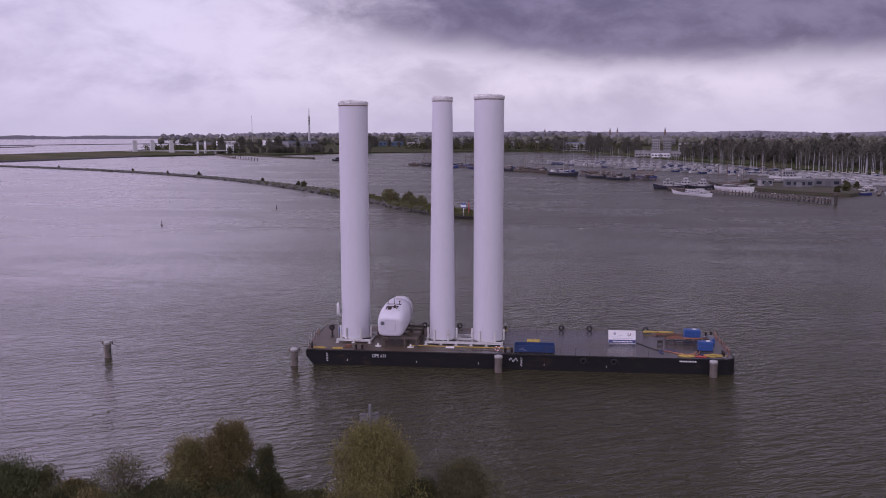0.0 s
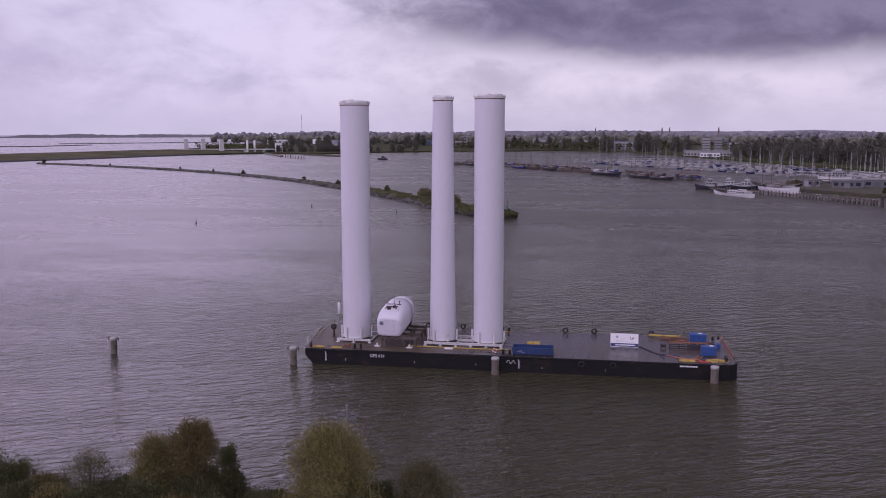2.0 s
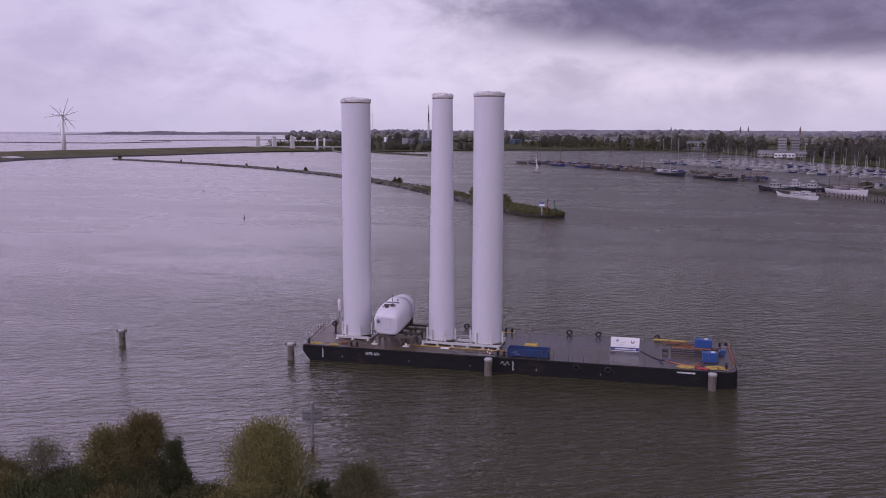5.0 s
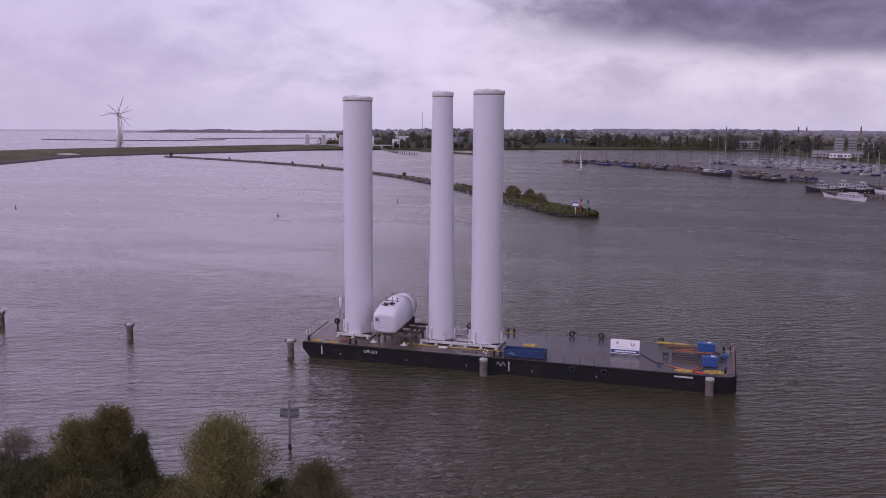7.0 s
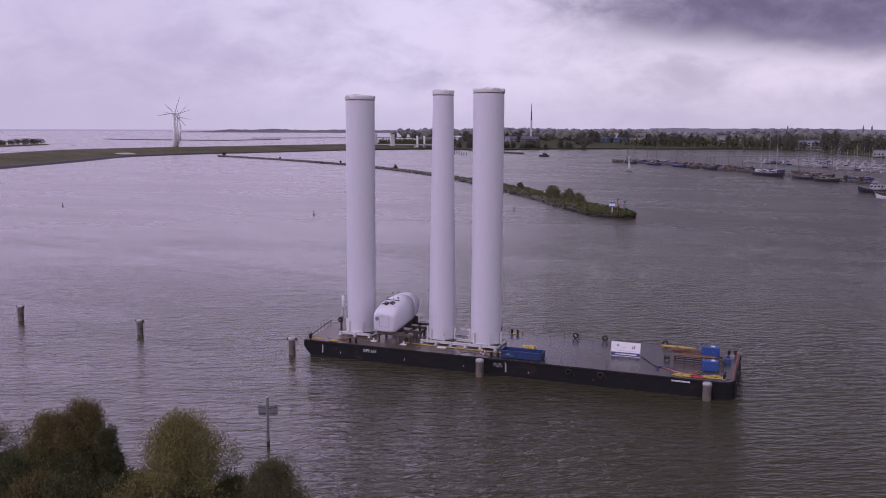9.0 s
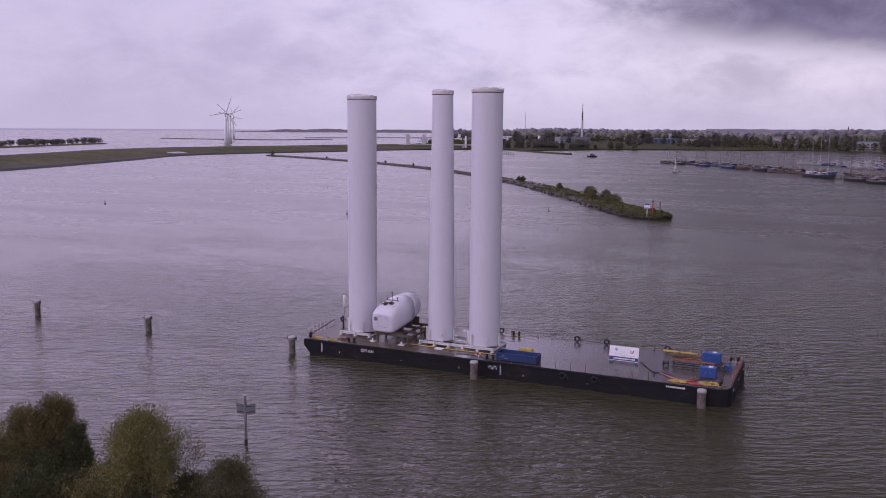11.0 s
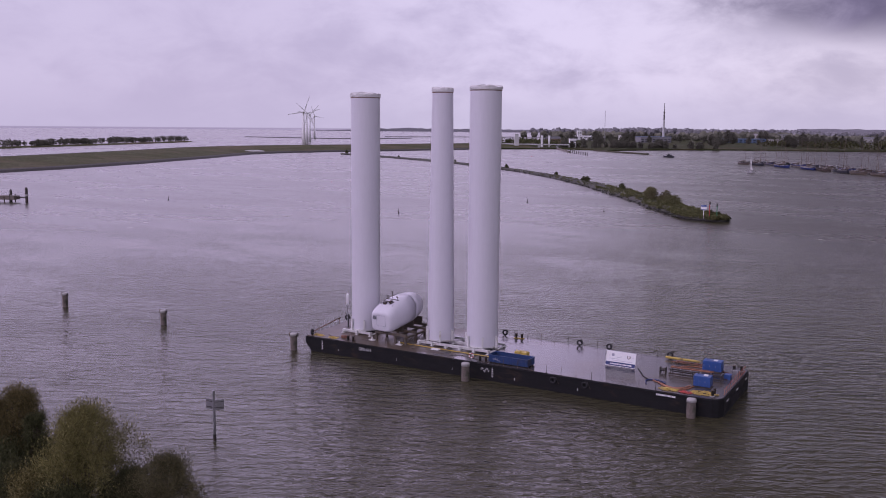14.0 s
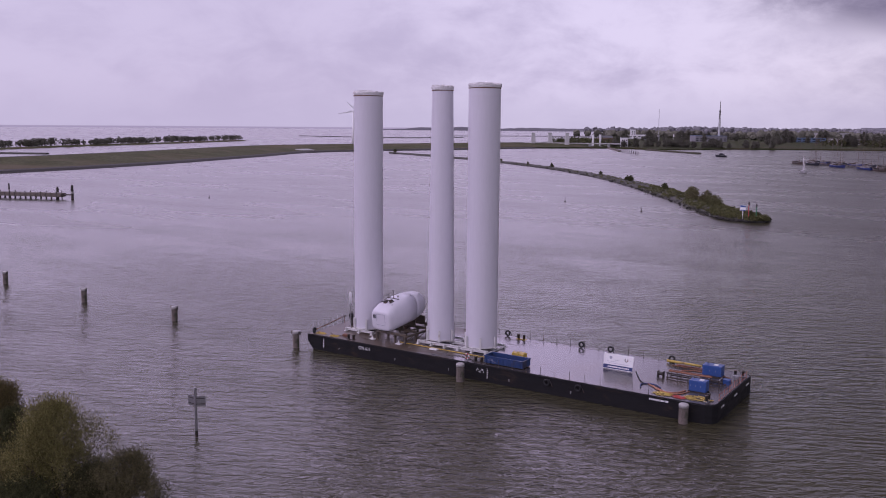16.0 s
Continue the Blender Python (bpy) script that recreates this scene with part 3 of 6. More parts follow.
def build_nacelle():
    n = thing("nacelle", (-17.85, -1.2, 3.92), "white rounded wind turbine nacelle on a steel cradle", "nacelle")
    n.matrix_basis = pose(-17.8, -1.2, 3.86, 5.2, 0, -4.0) @ Matrix.Scale(0.96, 4)
    k = 40

    def shell(rows_in, name, material, caps=(True, True)):
        bm = bmesh.new()
        rows = []
        for along, half, lo, hi, sq in rows_in:
            row = []
            for i in range(k):
                a = 2 * math.pi * (i + 0.5) / k
                c, s = math.cos(a), math.sin(a)
                c2, s2 = math.copysign(abs(c) ** sq, c), math.copysign(abs(s) ** (min(1, sq + 0.12) if s > 0 else sq * 0.9), s)
                row.append(bm.verts.new((half * c2, along, (lo + hi) / 2 + (hi - lo) / 2 * s2)))
            rows.append(row)
        for a, b in zip(rows, rows[1:]):
            for i in range(k):
                bm.faces.new((a[i], b[i], b[(i + 1) % k], a[(i + 1) % k])).smooth = True
        if caps[0]:
            bm.faces.new(rows[0])
        if caps[1]:
            bm.faces.new(rows[-1][::-1])
        bmesh.ops.recalc_face_normals(bm, faces=bm.faces)
        return part(name, bm, material, n)

    shell(((-4.72, 1.50, 0.40, 2.70, 0.42), (-4.68, 1.68, 0.22, 2.90, 0.42), (-4.55, 1.85, 0.06, 3.08, 0.44), (-4.2, 1.98, 0.0, 3.34, 0.46), (-3.4, 2.08, 0.0, 3.76, 0.52), (-2.4, 2.12, 0.0, 4.10, 0.58), (-0.5, 2.12, 0.02, 4.34, 0.66), (1.35, 2.10, 0.06, 4.40, 0.74)), "body", TOWER, (True, True))
    shell(((1.35, 1.92, 0.2, 4.28, 0.70), (1.5, 1.92, 0.2, 4.28, 0.72)), "collar", DARK)
    shell(((1.5, 2.02, 0.16, 4.36, 0.74), (2.3, 2.0, 0.2, 4.33, 0.8), (3.3, 1.85, 0.42, 4.18, 0.85), (4.0, 1.6, 0.75, 3.9, 0.9), (4.35, 1.25, 1.15, 3.5, 0.95)), "rotor_end", TOWER)
    bm = bmesh.new()
    for x0, x1, z0, z1 in ((-0.75, 0.85, 0.92, 0.95), (-0.75, 0.85, 2.52, 2.55), (-0.76, -0.73, 0.92, 2.55), (0.83, 0.86, 0.92, 2.55)):
        box(bm, x0, x1, -4.745, -4.70, z0, z1)
    part("panel_seam", bm, LOGO, n, "seam of the hatch in the end wall")
    bm = bmesh.new()
    cyl(bm, (-1.13, -4.76, 2.12), (-1.13, -4.66, 2.12), 0.33, 0.33, 20)
    part("vent", bm, LOGO, n, "round grey vent with dark slats")
    for j in range(4):
        bm = bmesh.new()
        box(bm, -1.37, -0.89, -4.79, -4.75, 1.92 + 0.13 * j, 1.97 + 0.13 * j)
        part("vent_slat", bm, DARK, n)
    # hoisting gear and aerials on the roof
    for x0, x1, y0, y1, z0, z1 in ((-0.9, -0.8, -3.5, -1.0, 3.98, 4.10), (0.7, 0.8, -3.3, -1.0, 3.98, 4.10), (-1.2, 1.1, -1.6, -1.48, 4.16, 4.28), (-1.0, 0.9, -2.5, -2.4, 4.08, 4.2), (-0.6, -0.1, -3.2, -2.7, 3.75, 4.2), (0.15, 0.5, -2.8, -2.2, 3.9, 4.3)):
        bm = bmesh.new()
        box(bm, x0, x1, y0, y1, z0, z1, 0.02)
        part("roof_bar", bm, DARK, n, "dark hoisting gear on the roof")
    for x, y, h in ((0.0, -1.5, 5.5), (-0.95, -1.5, 4.75), (0.85, -1.5, 4.75)):
        bm = bmesh.new()
        cyl(bm, (x, y, 4.15), (x, y, h), 0.05, 0.04, 8)
        box(bm, x - 0.12, x + 0.12, y - 0.08, y + 0.08, h - 0.15, h)
        part("aerial", bm, DARK, n)
    for y, z in ((-3.2, 3.72), (1.0, 4.12), (3.0, 4.02)):
        bm = bmesh.new()
        ring(bm, (1.2, y, z), (1, 0, 0.6), 0.12, 0.03, 12, 6)
        part("lifting_eye", bm, STEEL, n)
    return n


build_nacelle()


def build_cradle():
    c = thing("nacelle_cradle", (-17.4, -1.2, D), "dark weathered steel cradle under the nacelle", "cradle")
    for y in (-3.9, -1.3, 1.6, 4.0):
        bm = bmesh.new()
        box(bm, -2.1, 3.2, y - 0.16, y + 0.16, 1.12, 1.46, 0.02)
        part("cross_beam", bm, CRADLE, c)
        for x in (-1.9, 1.3, 3.0):
            bm = bmesh.new()
            box(bm, x - 0.14, x + 0.14, y - 0.14, y + 0.14, 0.0, 1.12, 0.02)
            part("leg", bm, CRADLE, c)
    for x in (-1.9, 1.3, 3.0):
        bm = bmesh.new()
        box(bm, x - 0.12, x + 0.12, -4.2, 4.2, 0.86, 1.11)
        part("side_beam", bm, CRADLE, c)
    for y, top in ((-1.3, 1.96), (1.6, 2.2), (4.0, 2.45)):
        bm = bmesh.new()
        box(bm, -1.6, 0.9, y - 0.13, y + 0.13, 1.461, top, 0.02)
        part("saddle", bm, CRADLE, c)
    for x, y in ((-2.6, -4.1), (2.2, -4.3)):
        bm = bmesh.new()
        prism(bm, [(x - 0.45, y - 0.3), (x + 0.45, y - 0.3), (x + 0.45, y + 0.3), (x - 0.45, y + 0.3)], 0, 0.12)
        cyl(bm, (x, y, 0.1), (x, y, 0.5), 0.16, 0.1, 10)
        part("lashing_foot", bm, FRAME, c, "pale lashing foot")
    for x, y0, y1 in ((3.05, -3.9, -1.3), (3.05, -1.3, 1.6)):
        bm = bmesh.new()
        cyl(bm, (x, y0, 0.1), (x, y1, 1.1), 0.06, 0.06, 6)
        part("brace", bm, CRADLE, c)


build_cradle()


def build_tower_frame(x0, x1, y0, y1, towers):
    f = thing("steel_grillage", ((x0 + x1) / 2, (y0 + y1) / 2, D), "white steel grillage welded under the tower sections", "steel frame", "tower frames")
    hx, hy = (x1 - x0) / 2, (y1 - y0) / 2
    for y in (-hy, 0.0, hy):
        bm = bmesh.new()
        for z0, z1, wd in ((0.20, 0.26, 0.16), (0.26, 0.46, 0.03), (0.46, 0.52, 0.16)):
            box(bm, -hx, hx, y - wd, y + wd, z0, z1)
        part("long_beam", bm, FRAME, f)
    n = max(2, round(2 * hx / 2.3))
    for i in range(n + 1):
        x = -hx + 0.2 + (2 * hx - 0.4) * i / n
        bm = bmesh.new()
        box(bm, x - 0.12, x + 0.12, -hy - 0.35, hy + 0.35, 0.05, 0.195)
        part("cross_beam", bm, FRAME, f)
        for y in (-hy - 0.2, hy + 0.2):
            bm = bmesh.new()
            box(bm, x - 0.1, x + 0.1, y - 0.1, y + 0.1, 0.0, 0.55, 0.01)
            box(bm, x - 0.25, x + 0.25, y - 0.25, y + 0.25, 0.0, 0.04)
            part("foot", bm, FRAME, f)
    for tx, ty, r in towers:
        for a in (-118, -62, -8, 62, 118, 188):
            bm = bmesh.new()
            dx, dy = math.cos(radians(a)), math.sin(radians(a))
            m = pose(tx + dx * (r + 0.12) - (x0 + x1) / 2, ty + dy * (r + 0.12) - (y0 + y1) / 2, 0, 0, 0, a)
            box(bm, -0.04, 0.22, -0.13, 0.13, 0.5, 2.1, 0.03, m)
            part("bracket", bm, FRAME, f, "upright white bracket against the tower foot")


build_tower_frame(-26.6, -21.4, -3.3, 1.5, ((-24.1, -0.9, 2.12),))
build_tower_frame(-13.4, -1.9, -3.4, 1.3, ((-11.0, -1.1, 1.93), (-4.25, -1.15, 2.16)))

# white lamp column beside the first tower
lamp = thing("signal_column", (-26.5, -2.3, D), "slim white signal column beside the tower", "signal column")
bm = bmesh.new()
cyl(bm, (0, 0, 0), (0, 0, 4.0), 0.06, 0.06, 8)
part("post", bm, STEEL, lamp)
bm = bmesh.new()
lathe(bm, [(0.05, 3.9), (0.2, 4.0), (0.2, 5.5), (0.1, 5.75)], 14)
part("head", bm, WHITE, lamp)
bm = bmesh.new()
box(bm, -0.3, 0.3, -0.3, 0.3, 0, 0.05)
part("foot", bm, STEEL, lamp)


def build_skip():
    s = thing("open_container", (2.65, -6.1, D), "open dark blue steel container with a few planks in it", "container")
    L, W, H = 5.6, 2.1, 1.0
    for name, y in (("long_side", -W / 2), ("long_side", W / 2)):
        bm = bmesh.new()
        box(bm, -L / 2, L / 2, y - 0.03, y + 0.03, 0.15, H)
        part(name, bm, SKIP, s)
        for i in range(9):
            bm = bmesh.new()
            x = -L / 2 + 0.3 + (L - 0.6) * i / 8
            box(bm, x - 0.05, x + 0.05, y - 0.09 if y < 0 else y + 0.032, y - 0.032 if y < 0 else y + 0.09, 0.15, H - 0.1)
            part("rib", bm, SKIP, s)
        bm = bmesh.new()
        box(bm, -L / 2 - 0.05, L / 2 + 0.05, y - 0.07, y + 0.07, H, H + 0.09, 0.015)
        part("rim", bm, SKIP, s)
    for x in (-L / 2, L / 2):
        bm = bmesh.new()
        box(bm, x - 0.03, x + 0.03, -W / 2 + 0.032, W / 2 - 0.032, 0.15, H)
        part("end_wall", bm, SKIP, s)
        bm = bmesh.new()
        box(bm, x - 0.06, x + 0.06, -W / 2 + 0.08, W / 2 - 0.08, H, H + 0.08, 0.015)
        part("end_rim", bm, SKIP, s)
    bm = bmesh.new()
    box(bm, -L / 2 + 0.03, L / 2 - 0.03, -W / 2 + 0.03, W / 2 - 0.03, 0.12, 0.18)
    part("bottom", bm, DARK, s)
    for y in (-0.7, 0.7):
        bm = bmesh.new()
        box(bm, -L / 2, L / 2, y - 0.06, y + 0.06, 0.0, 0.12)
        part("skid", bm, DARK, s)
    bm = bmesh.new()
    for x0, z, wd in ((-2.2, 0.55, 0.5), (-1.9, 0.72, 0.16), (-1.6, 0.40, 0.28)):
        box(bm, x0, x0 + wd + 0.25, -W / 2 - 0.1, -W / 2 - 0.095, z, z + 0.05)
    part("marking", bm, LOGO, s, "small pale marking")
    for j, (y, a) in enumerate(((0.2, 6), (-0.3, -4), (0.5, 2))):
        p = thing("plank", (2.4 + 0.2 * j, -6.1 + y, D + 0.19 + 0.065 * j), "rough timber plank in the container", "plank", "planks in the container", a)
        bm = bmesh.new()
        box(bm, -1.6, 1.6, -0.12, 0.12, 0, 0.06, 0.01)
        part("board", bm, PILE, p)


build_skip()
for j, (x, y, a) in enumerate(((2.0, -2.6, 4), (2.95, -2.5, -6))):
    b = thing("yellow_bag", (x, y, D), "full yellow bulk bag behind the blue container", "bulk bag", "yellow bags", a)
    bm = bmesh.new()
    box(bm, -0.46, 0.46, -0.45, 0.45, 0.0, 0.85, 0.14)
    for v in bm.verts:
        v.co += 0.05 * noise.noise_vector(v.co * 3 + Vector((j * 5, 0, 0)))
        v.co.z = max(0, v.co.z)
    part("sack", bm, YELLOW, b)
    for sx in (-0.3, 0.3):
        bm = bmesh.new()
        tube(bm, smooth_path([(sx, -0.25, 0.8), (sx, -0.1, 1.0), (sx, 0.1, 1.0), (sx, 0.25, 0.8)], 3), 0.025, 5)
        part("loop", bm, YELLOW, b)
sheet = thing("folded_sheet", (3.4, -3.5, D), "folded white plastic sheet on the deck", "sheet")
bm = bmesh.new()
box(bm, -0.7, 0.7, -0.35, 0.35, 0, 0.35, 0.1)
for v in bm.verts:
    v.co.z = max(0, v.co.z + 0.08 * noise.noise(v.co * 2.5))
part("folds", bm, WHITE, sheet)


def build_banner():
    b = thing("banner_board", (15.4, -0.3, D), "white advertising board with a blue strip, propped on the deck", "sign board")
    lean = pose(0, 0, 0, -12, 0, 0)
    W, H = 3.95, 2.0
    bm = bmesh.new()
    box(bm, -W / 2, W / 2, -0.03, 0.03, 0.06, H, 0.01, lean)
    part("board", bm, WHITE, b)
    bm = bmesh.new()
    box(bm, -W / 2 + 0.02, W / 2 - 0.02, -0.036, -0.032, 0.12, 0.60, 0, lean)
    part("blue_strip", bm, NAVY, b, "dark blue strip")
    bm = bmesh.new()
    x = -1.35
    rng = random.Random(4)
    while x < 1.4:
        wd = rng.uniform(0.08, 0.2)
        box(bm, x, x + wd, -0.041, -0.037, 0.27, 0.44, 0, lean)
        x += wd + 0.04
    part("strip_lettering", bm, WHITE, b)
    for z, x0, x1 in ((0.78, -1.2, 1.5), (0.98, -1.5, -0.2), (1.22, -0.5, 0.1)):
        bm = bmesh.new()
        x = x0
        while x < x1:
            wd = rng.uniform(0.06, 0.22)
            box(bm, x, min(x + wd, x1), -0.036, -0.032, z, z + 0.05, 0, lean)
            x += wd + 0.05
        part("lettering", bm, LOGO, b)
    bm = bmesh.new()
    for i in range(14):
        a0 = radians(50 + 20 * i)
        box(bm, -0.05, 0.05, -0.037, -0.032, 0.15, 0.24, 0, lean @ pose(1.05, 0, 1.4) @ Matrix.Rotation(a0, 4, "Y"))
    part("round_mark", bm, DARK, b, "dark ring-shaped mark")
    bm = bmesh.new()
    box(bm, 1.08, 1.3, -0.037, -0.032, 1.32, 1.4, 0, lean)
    part("red_mark", bm, RED, b, "small red mark")
    bm = bmesh.new()
    cyl(bm, lean @ Vector((-1.05, -0.032, 1.5)), lean @ Vector((-1.05, -0.037, 1.5)), 0.2, 0.2, 16)
    part("round_mark", bm, LOGO, b)
    for x in (-1.6, 0.0, 1.6):
        bm = bmesh.new()
        cyl(bm, (x, 0.25, 1.35), (x, 1.1, 0.02), 0.035, 0.035, 8)
        part("prop", bm, STEEL, b)
        bm = bmesh.new()
        box(bm, x - 0.05, x + 0.05, -0.15, 0.2, 0, 0.07)
        part("foot", bm, STEEL, b)


build_banner()


def build_power_pack(x, y, w, d, h, turn):
    p = thing("power_pack", (x, y, D), "bright blue steel power pack on a skid", "power pack", "power packs", turn)
    bm = bmesh.new()
    box(bm, -w / 2, w / 2, -d / 2, d / 2, 0.14, h, 0.04)
    part("housing", bm, BLUE, p)
    for yy in (-d / 3, d / 3):
        bm = bmesh.new()
        box(bm, -w / 2 - 0.12, w / 2 + 0.12, yy - 0.07, yy + 0.07, 0, 0.137)
        part("skid", bm, DARK, p)
    for i in range(3):
        bm = bmesh.new()
        x0 = -w / 2 + 0.1 + i * (w - 0.2) / 3
        box(bm, x0, x0 + (w - 0.2) / 3 - 0.06, -d / 2 - 0.02, -d / 2 - 0.002, 0.25, h - 0.12, 0.006)
        door = part("door", bm, BLUE, p)
        bm = bmesh.new()
        box(bm, x0 + 0.08, x0 + 0.12, -d / 2 - 0.05, -d / 2 - 0.021, h * 0.5, h * 0.5 + 0.16)
        part("handle", bm, STEEL, door)
    bm = bmesh.new()
    box(bm, 0.1, 0.6, -0.3, 0.2, h, h + 0.1, 0.02)
    part("roof_hatch", bm, WHITE, p, "pale roof hatch")
    bm = bmesh.new()
    cyl(bm, (-w / 3, d / 4, h), (-w / 3, d / 4, h + 0.35), 0.06, 0.06, 10)
    part("exhaust", bm, DARK, p)


build_power_pack(26.15, 4.3, 2.35, 1.4, 1.4, 0)
build_power_pack(26.75, -3.3, 2.0, 1.3, 1.4, 0)


def build_rack():
    r = thing("steel_rack", (24.9, 0.5, D), "long dark steel rack with pipes lying on it", "rack")
    for y in (-0.6, 0.6):
        for z in (0.08, 0.62):
            bm = bmesh.new()
            box(bm, -3.2, 3.4, y - 0.06, y + 0.06, z, z + 0.13)
            part("rail", bm, DARK, r)
        for i in range(6):
            x = -3.0 + 1.25 * i
            bm = bmesh.new()
            box(bm, x - 0.05, x + 0.05, y - 0.05, y + 0.05, 0, 0.62)
            part("post", bm, DARK, r)
    for i in range(6):
        bm = bmesh.new()
        x = -3.0 + 1.25 * i
        box(bm, x - 0.05, x + 0.05, -0.6, 0.6, 0.76, 0.83)
        part("rung", bm, STEEL, r)
    for y, m, z in ((0.35, RUST, 0.93), (-0.05, ORANGE, 0.93), (-0.4, RUST, 0.93)):
        p = thing("pipe", (24.9, 0.5 + y, D), "rusty red pipe lying on the rack", "pipe", "pipes on the rack")
        bm = bmesh.new()
        cyl(bm, (-3.1, 0, z - 0.05), (2.2, 0, z - 0.05), 0.05, 0.05, 10)
        part("tube", bm, m, p)
    w = thing("winch", (20.9, 0.2, D), "small dark deck winch", "winch")
    bm = bmesh.new()
    cyl(bm, (-0.3, 0, 0.4), (0.3, 0, 0.4), 0.22, 0.22, 16)
    part("drum", bm, DARK, w)
    for x in (-0.34, 0.34):
        bm = bmesh.new()
        box(bm, x - 0.04, x + 0.04, -0.35, 0.35, 0, 0.7, 0.02)
        part("cheek", bm, DARK, w)


build_rack()

for k, (x0, x1, y, r, m, lab) in enumerate(((19.3, 23.9, 7.0, 0.17, YELLOW, "long yellow boom lying on the deck"), (21.0, 25.2, 6.0, 0.10, RUST, "rusty brown pipe lying on the deck"), (20.5, 24.6, 5.5, 0.08, RUST, "thin rusty pipe lying on the deck"))):
    p = thing("boom" if k == 0 else "deck_pipe", (x0, y, D), lab, "pipe")
    bm = bmesh.new()
    cyl(bm, (0, 0, r + 0.1), (x1 - x0, -0.15, r + 0.1), r, r * 0.85, 14)
    part("tube", bm, m, p)
    for x in (0.4, x1 - x0 - 0.4):
        bm = bmesh.new()
        box(bm, x - 0.08, x + 0.08, -0.35, 0.3, 0, 0.11)
        part("chock", bm, PILE, p)

# hoses, ropes and the yellow lines on the deck
HOSES = (
    ("orange_hose", ORANGE, 0.07, [(21.7, -4.4), (22.6, -5.6), (24.0, -5.9), (25.0, -5.2), (25.4, -4.0)], "orange hose snaking over the deck"),
    ("orange_hose", ORANGE, 0.07, [(20.9, -4.0), (22.2, -5.0), (24.1, -6.1), (25.3, -5.7), (25.9, -4.1)], "orange hose snaking over the deck"),
    ("blue_hose", NAVY, 0.07, [(20.6, -5.8), (20.2, -4.6), (20.7, -3.8), (21.8, -3.9), (22.6, -4.6)], "dark blue hose lying in a loop"),
    ("orange_hose", ORANGE, 0.06, [(25.2, 4.6), (24.0, 5.0), (22.5, 4.3), (21.9, 3.0)], "orange hose lying by the rack"),
    ("brown_hose", RUST, 0.06, [(27.3, 4.4), (28.3, 4.0), (28.9, 2.5), (28.5, 0.9)], "brown hose between pack and rack"),
    ("black_hose", RUBBER, 0.06, [(17.6, 0.4), (18.6, -1.5), (19.6, -3.2), (20.4, -4.0)], "black cable across the deck"),
    ("yellow_pipe", YELLOW, 0.07, [(-15.6, -4.6), (-10.0, -4.7), (-5.0, -4.75), (-0.6, -4.8)], "long yellow pipe in front of the tower frame"),
    ("mooring_rope", PILE, 0.05, [(-1.4, -7.1), (-3.0, -6.3), (-5.0, -6.0), (-6.2, -6.6)], "pale mooring rope lying on the deck"),
    ("mooring_rope", PILE, 0.05, [(-22.6, -7.0), (-24.5, -6.2), (-26.0, -6.6), (-27.3, -5.9)], "pale mooring rope lying on the deck"),
)
for name, m, r, pts, lab in HOSES:
    h = thing(name, (pts[0][0], pts[0][1], D), lab, "hose" if "hose" in name else "rope" if "rope" in name else "pipe")
    bm = bmesh.new()
    tube(bm, smooth_path([(x - pts[0][0], y - pts[0][1], r + 0.01) for x, y in pts], 7), r, 7)
    part("line", bm, m, h)


def build_coil(x, y, m, lab, r=0.55):
    c = thing("rope_coil", (x, y, D), lab, "rope", "rope coils on deck")
    rng = random.Random(x)
    pts = []
    for i in range(64):
        a = i * 0.62 + rng.uniform(-0.5, 0.5)
        q = r * (0.25 + 1.6 * rng.random())
        pts.append(Vector((q * math.cos(a) * 1.6, q * math.sin(a), 0.035 + 0.06 * rng.random())))
    bm = bmesh.new()
    tube(bm, smooth_path(pts, 3), 0.026, 4)
    part("tangle", bm, m, c)


build_coil(27.6, -6.2, YELLOW, "heap of yellow rope by the bollards", 0.6)
build_coil(23.6, -6.7, YELLOW, "heap of yellow rope near the edge", 0.45)
build_coil(-28.3, -6.9, YELLOW, "heap of yellow rope at the barge's end", 0.35)
build_coil(-25.5, -7.1, YELLOW, "heap of yellow rope at the barge's edge", 0.35)
build_coil(25.6, -6.9, RED, "small heap of red rope", 0.3)


def build_bollards(x, y, m, turn=0.0, lab="pair of dark steel mooring bollards"):
    b = thing("double_bollard", (x, y, D), lab, "bollard", "bollards on deck", turn)
    bm = bmesh.new()
    box(bm, -0.75, 0.75, -0.28, 0.28, 0, 0.08, 0.02)
    part("base_plate", bm, m, b)
    for sx in (-0.45, 0.45):
        bm = bmesh.new()
        lathe(bm, [(0.17, 0.08), (0.17, 0.62), (0.22, 0.66), (0.22, 0.72), (0.1, 0.75)], 16, (sx, 0))
        part("post", bm, DARK, b)


build_bollards(-2.4, 7.0, YELLOW, 0, "pair of dark bollards on a yellow base")
build_bollards(28.7, -6.2, STEEL, 90)
build_bollards(28.9, 5.9, STEEL, 20)
build_bollards(-1.0, -7.2, DARK)
build_bollards(-22.4, -7.2, DARK)
build_bollards(-26.6, 6.6, DARK)


def build_tyre(x, y, z, axis=(0, 1, 0), lab="old black tyre standing at the barge's edge", group="tyres along the edge"):
    t = thing("tyre_fender", (x, y, z), lab, "tyre", group)
    bm = bmesh.new()
    ring(bm, (0, 0, 0), axis, 0.33, 0.12, 24, 10)
    part("tyre", bm, RUBBER, t)
    bm = bmesh.new()
    a = Vector(axis)
    tube(bm, smooth_path([a * 0.0 + Vector((0, 0, 0.2)), Vector((0.1, 0.2 * a.y, 0.5)), Vector((0.35, 0.1, 0.3)), Vector((0.8, 0.0, -0.42))], 4), 0.025, 5)
    part("lashing", bm, DARK, t)


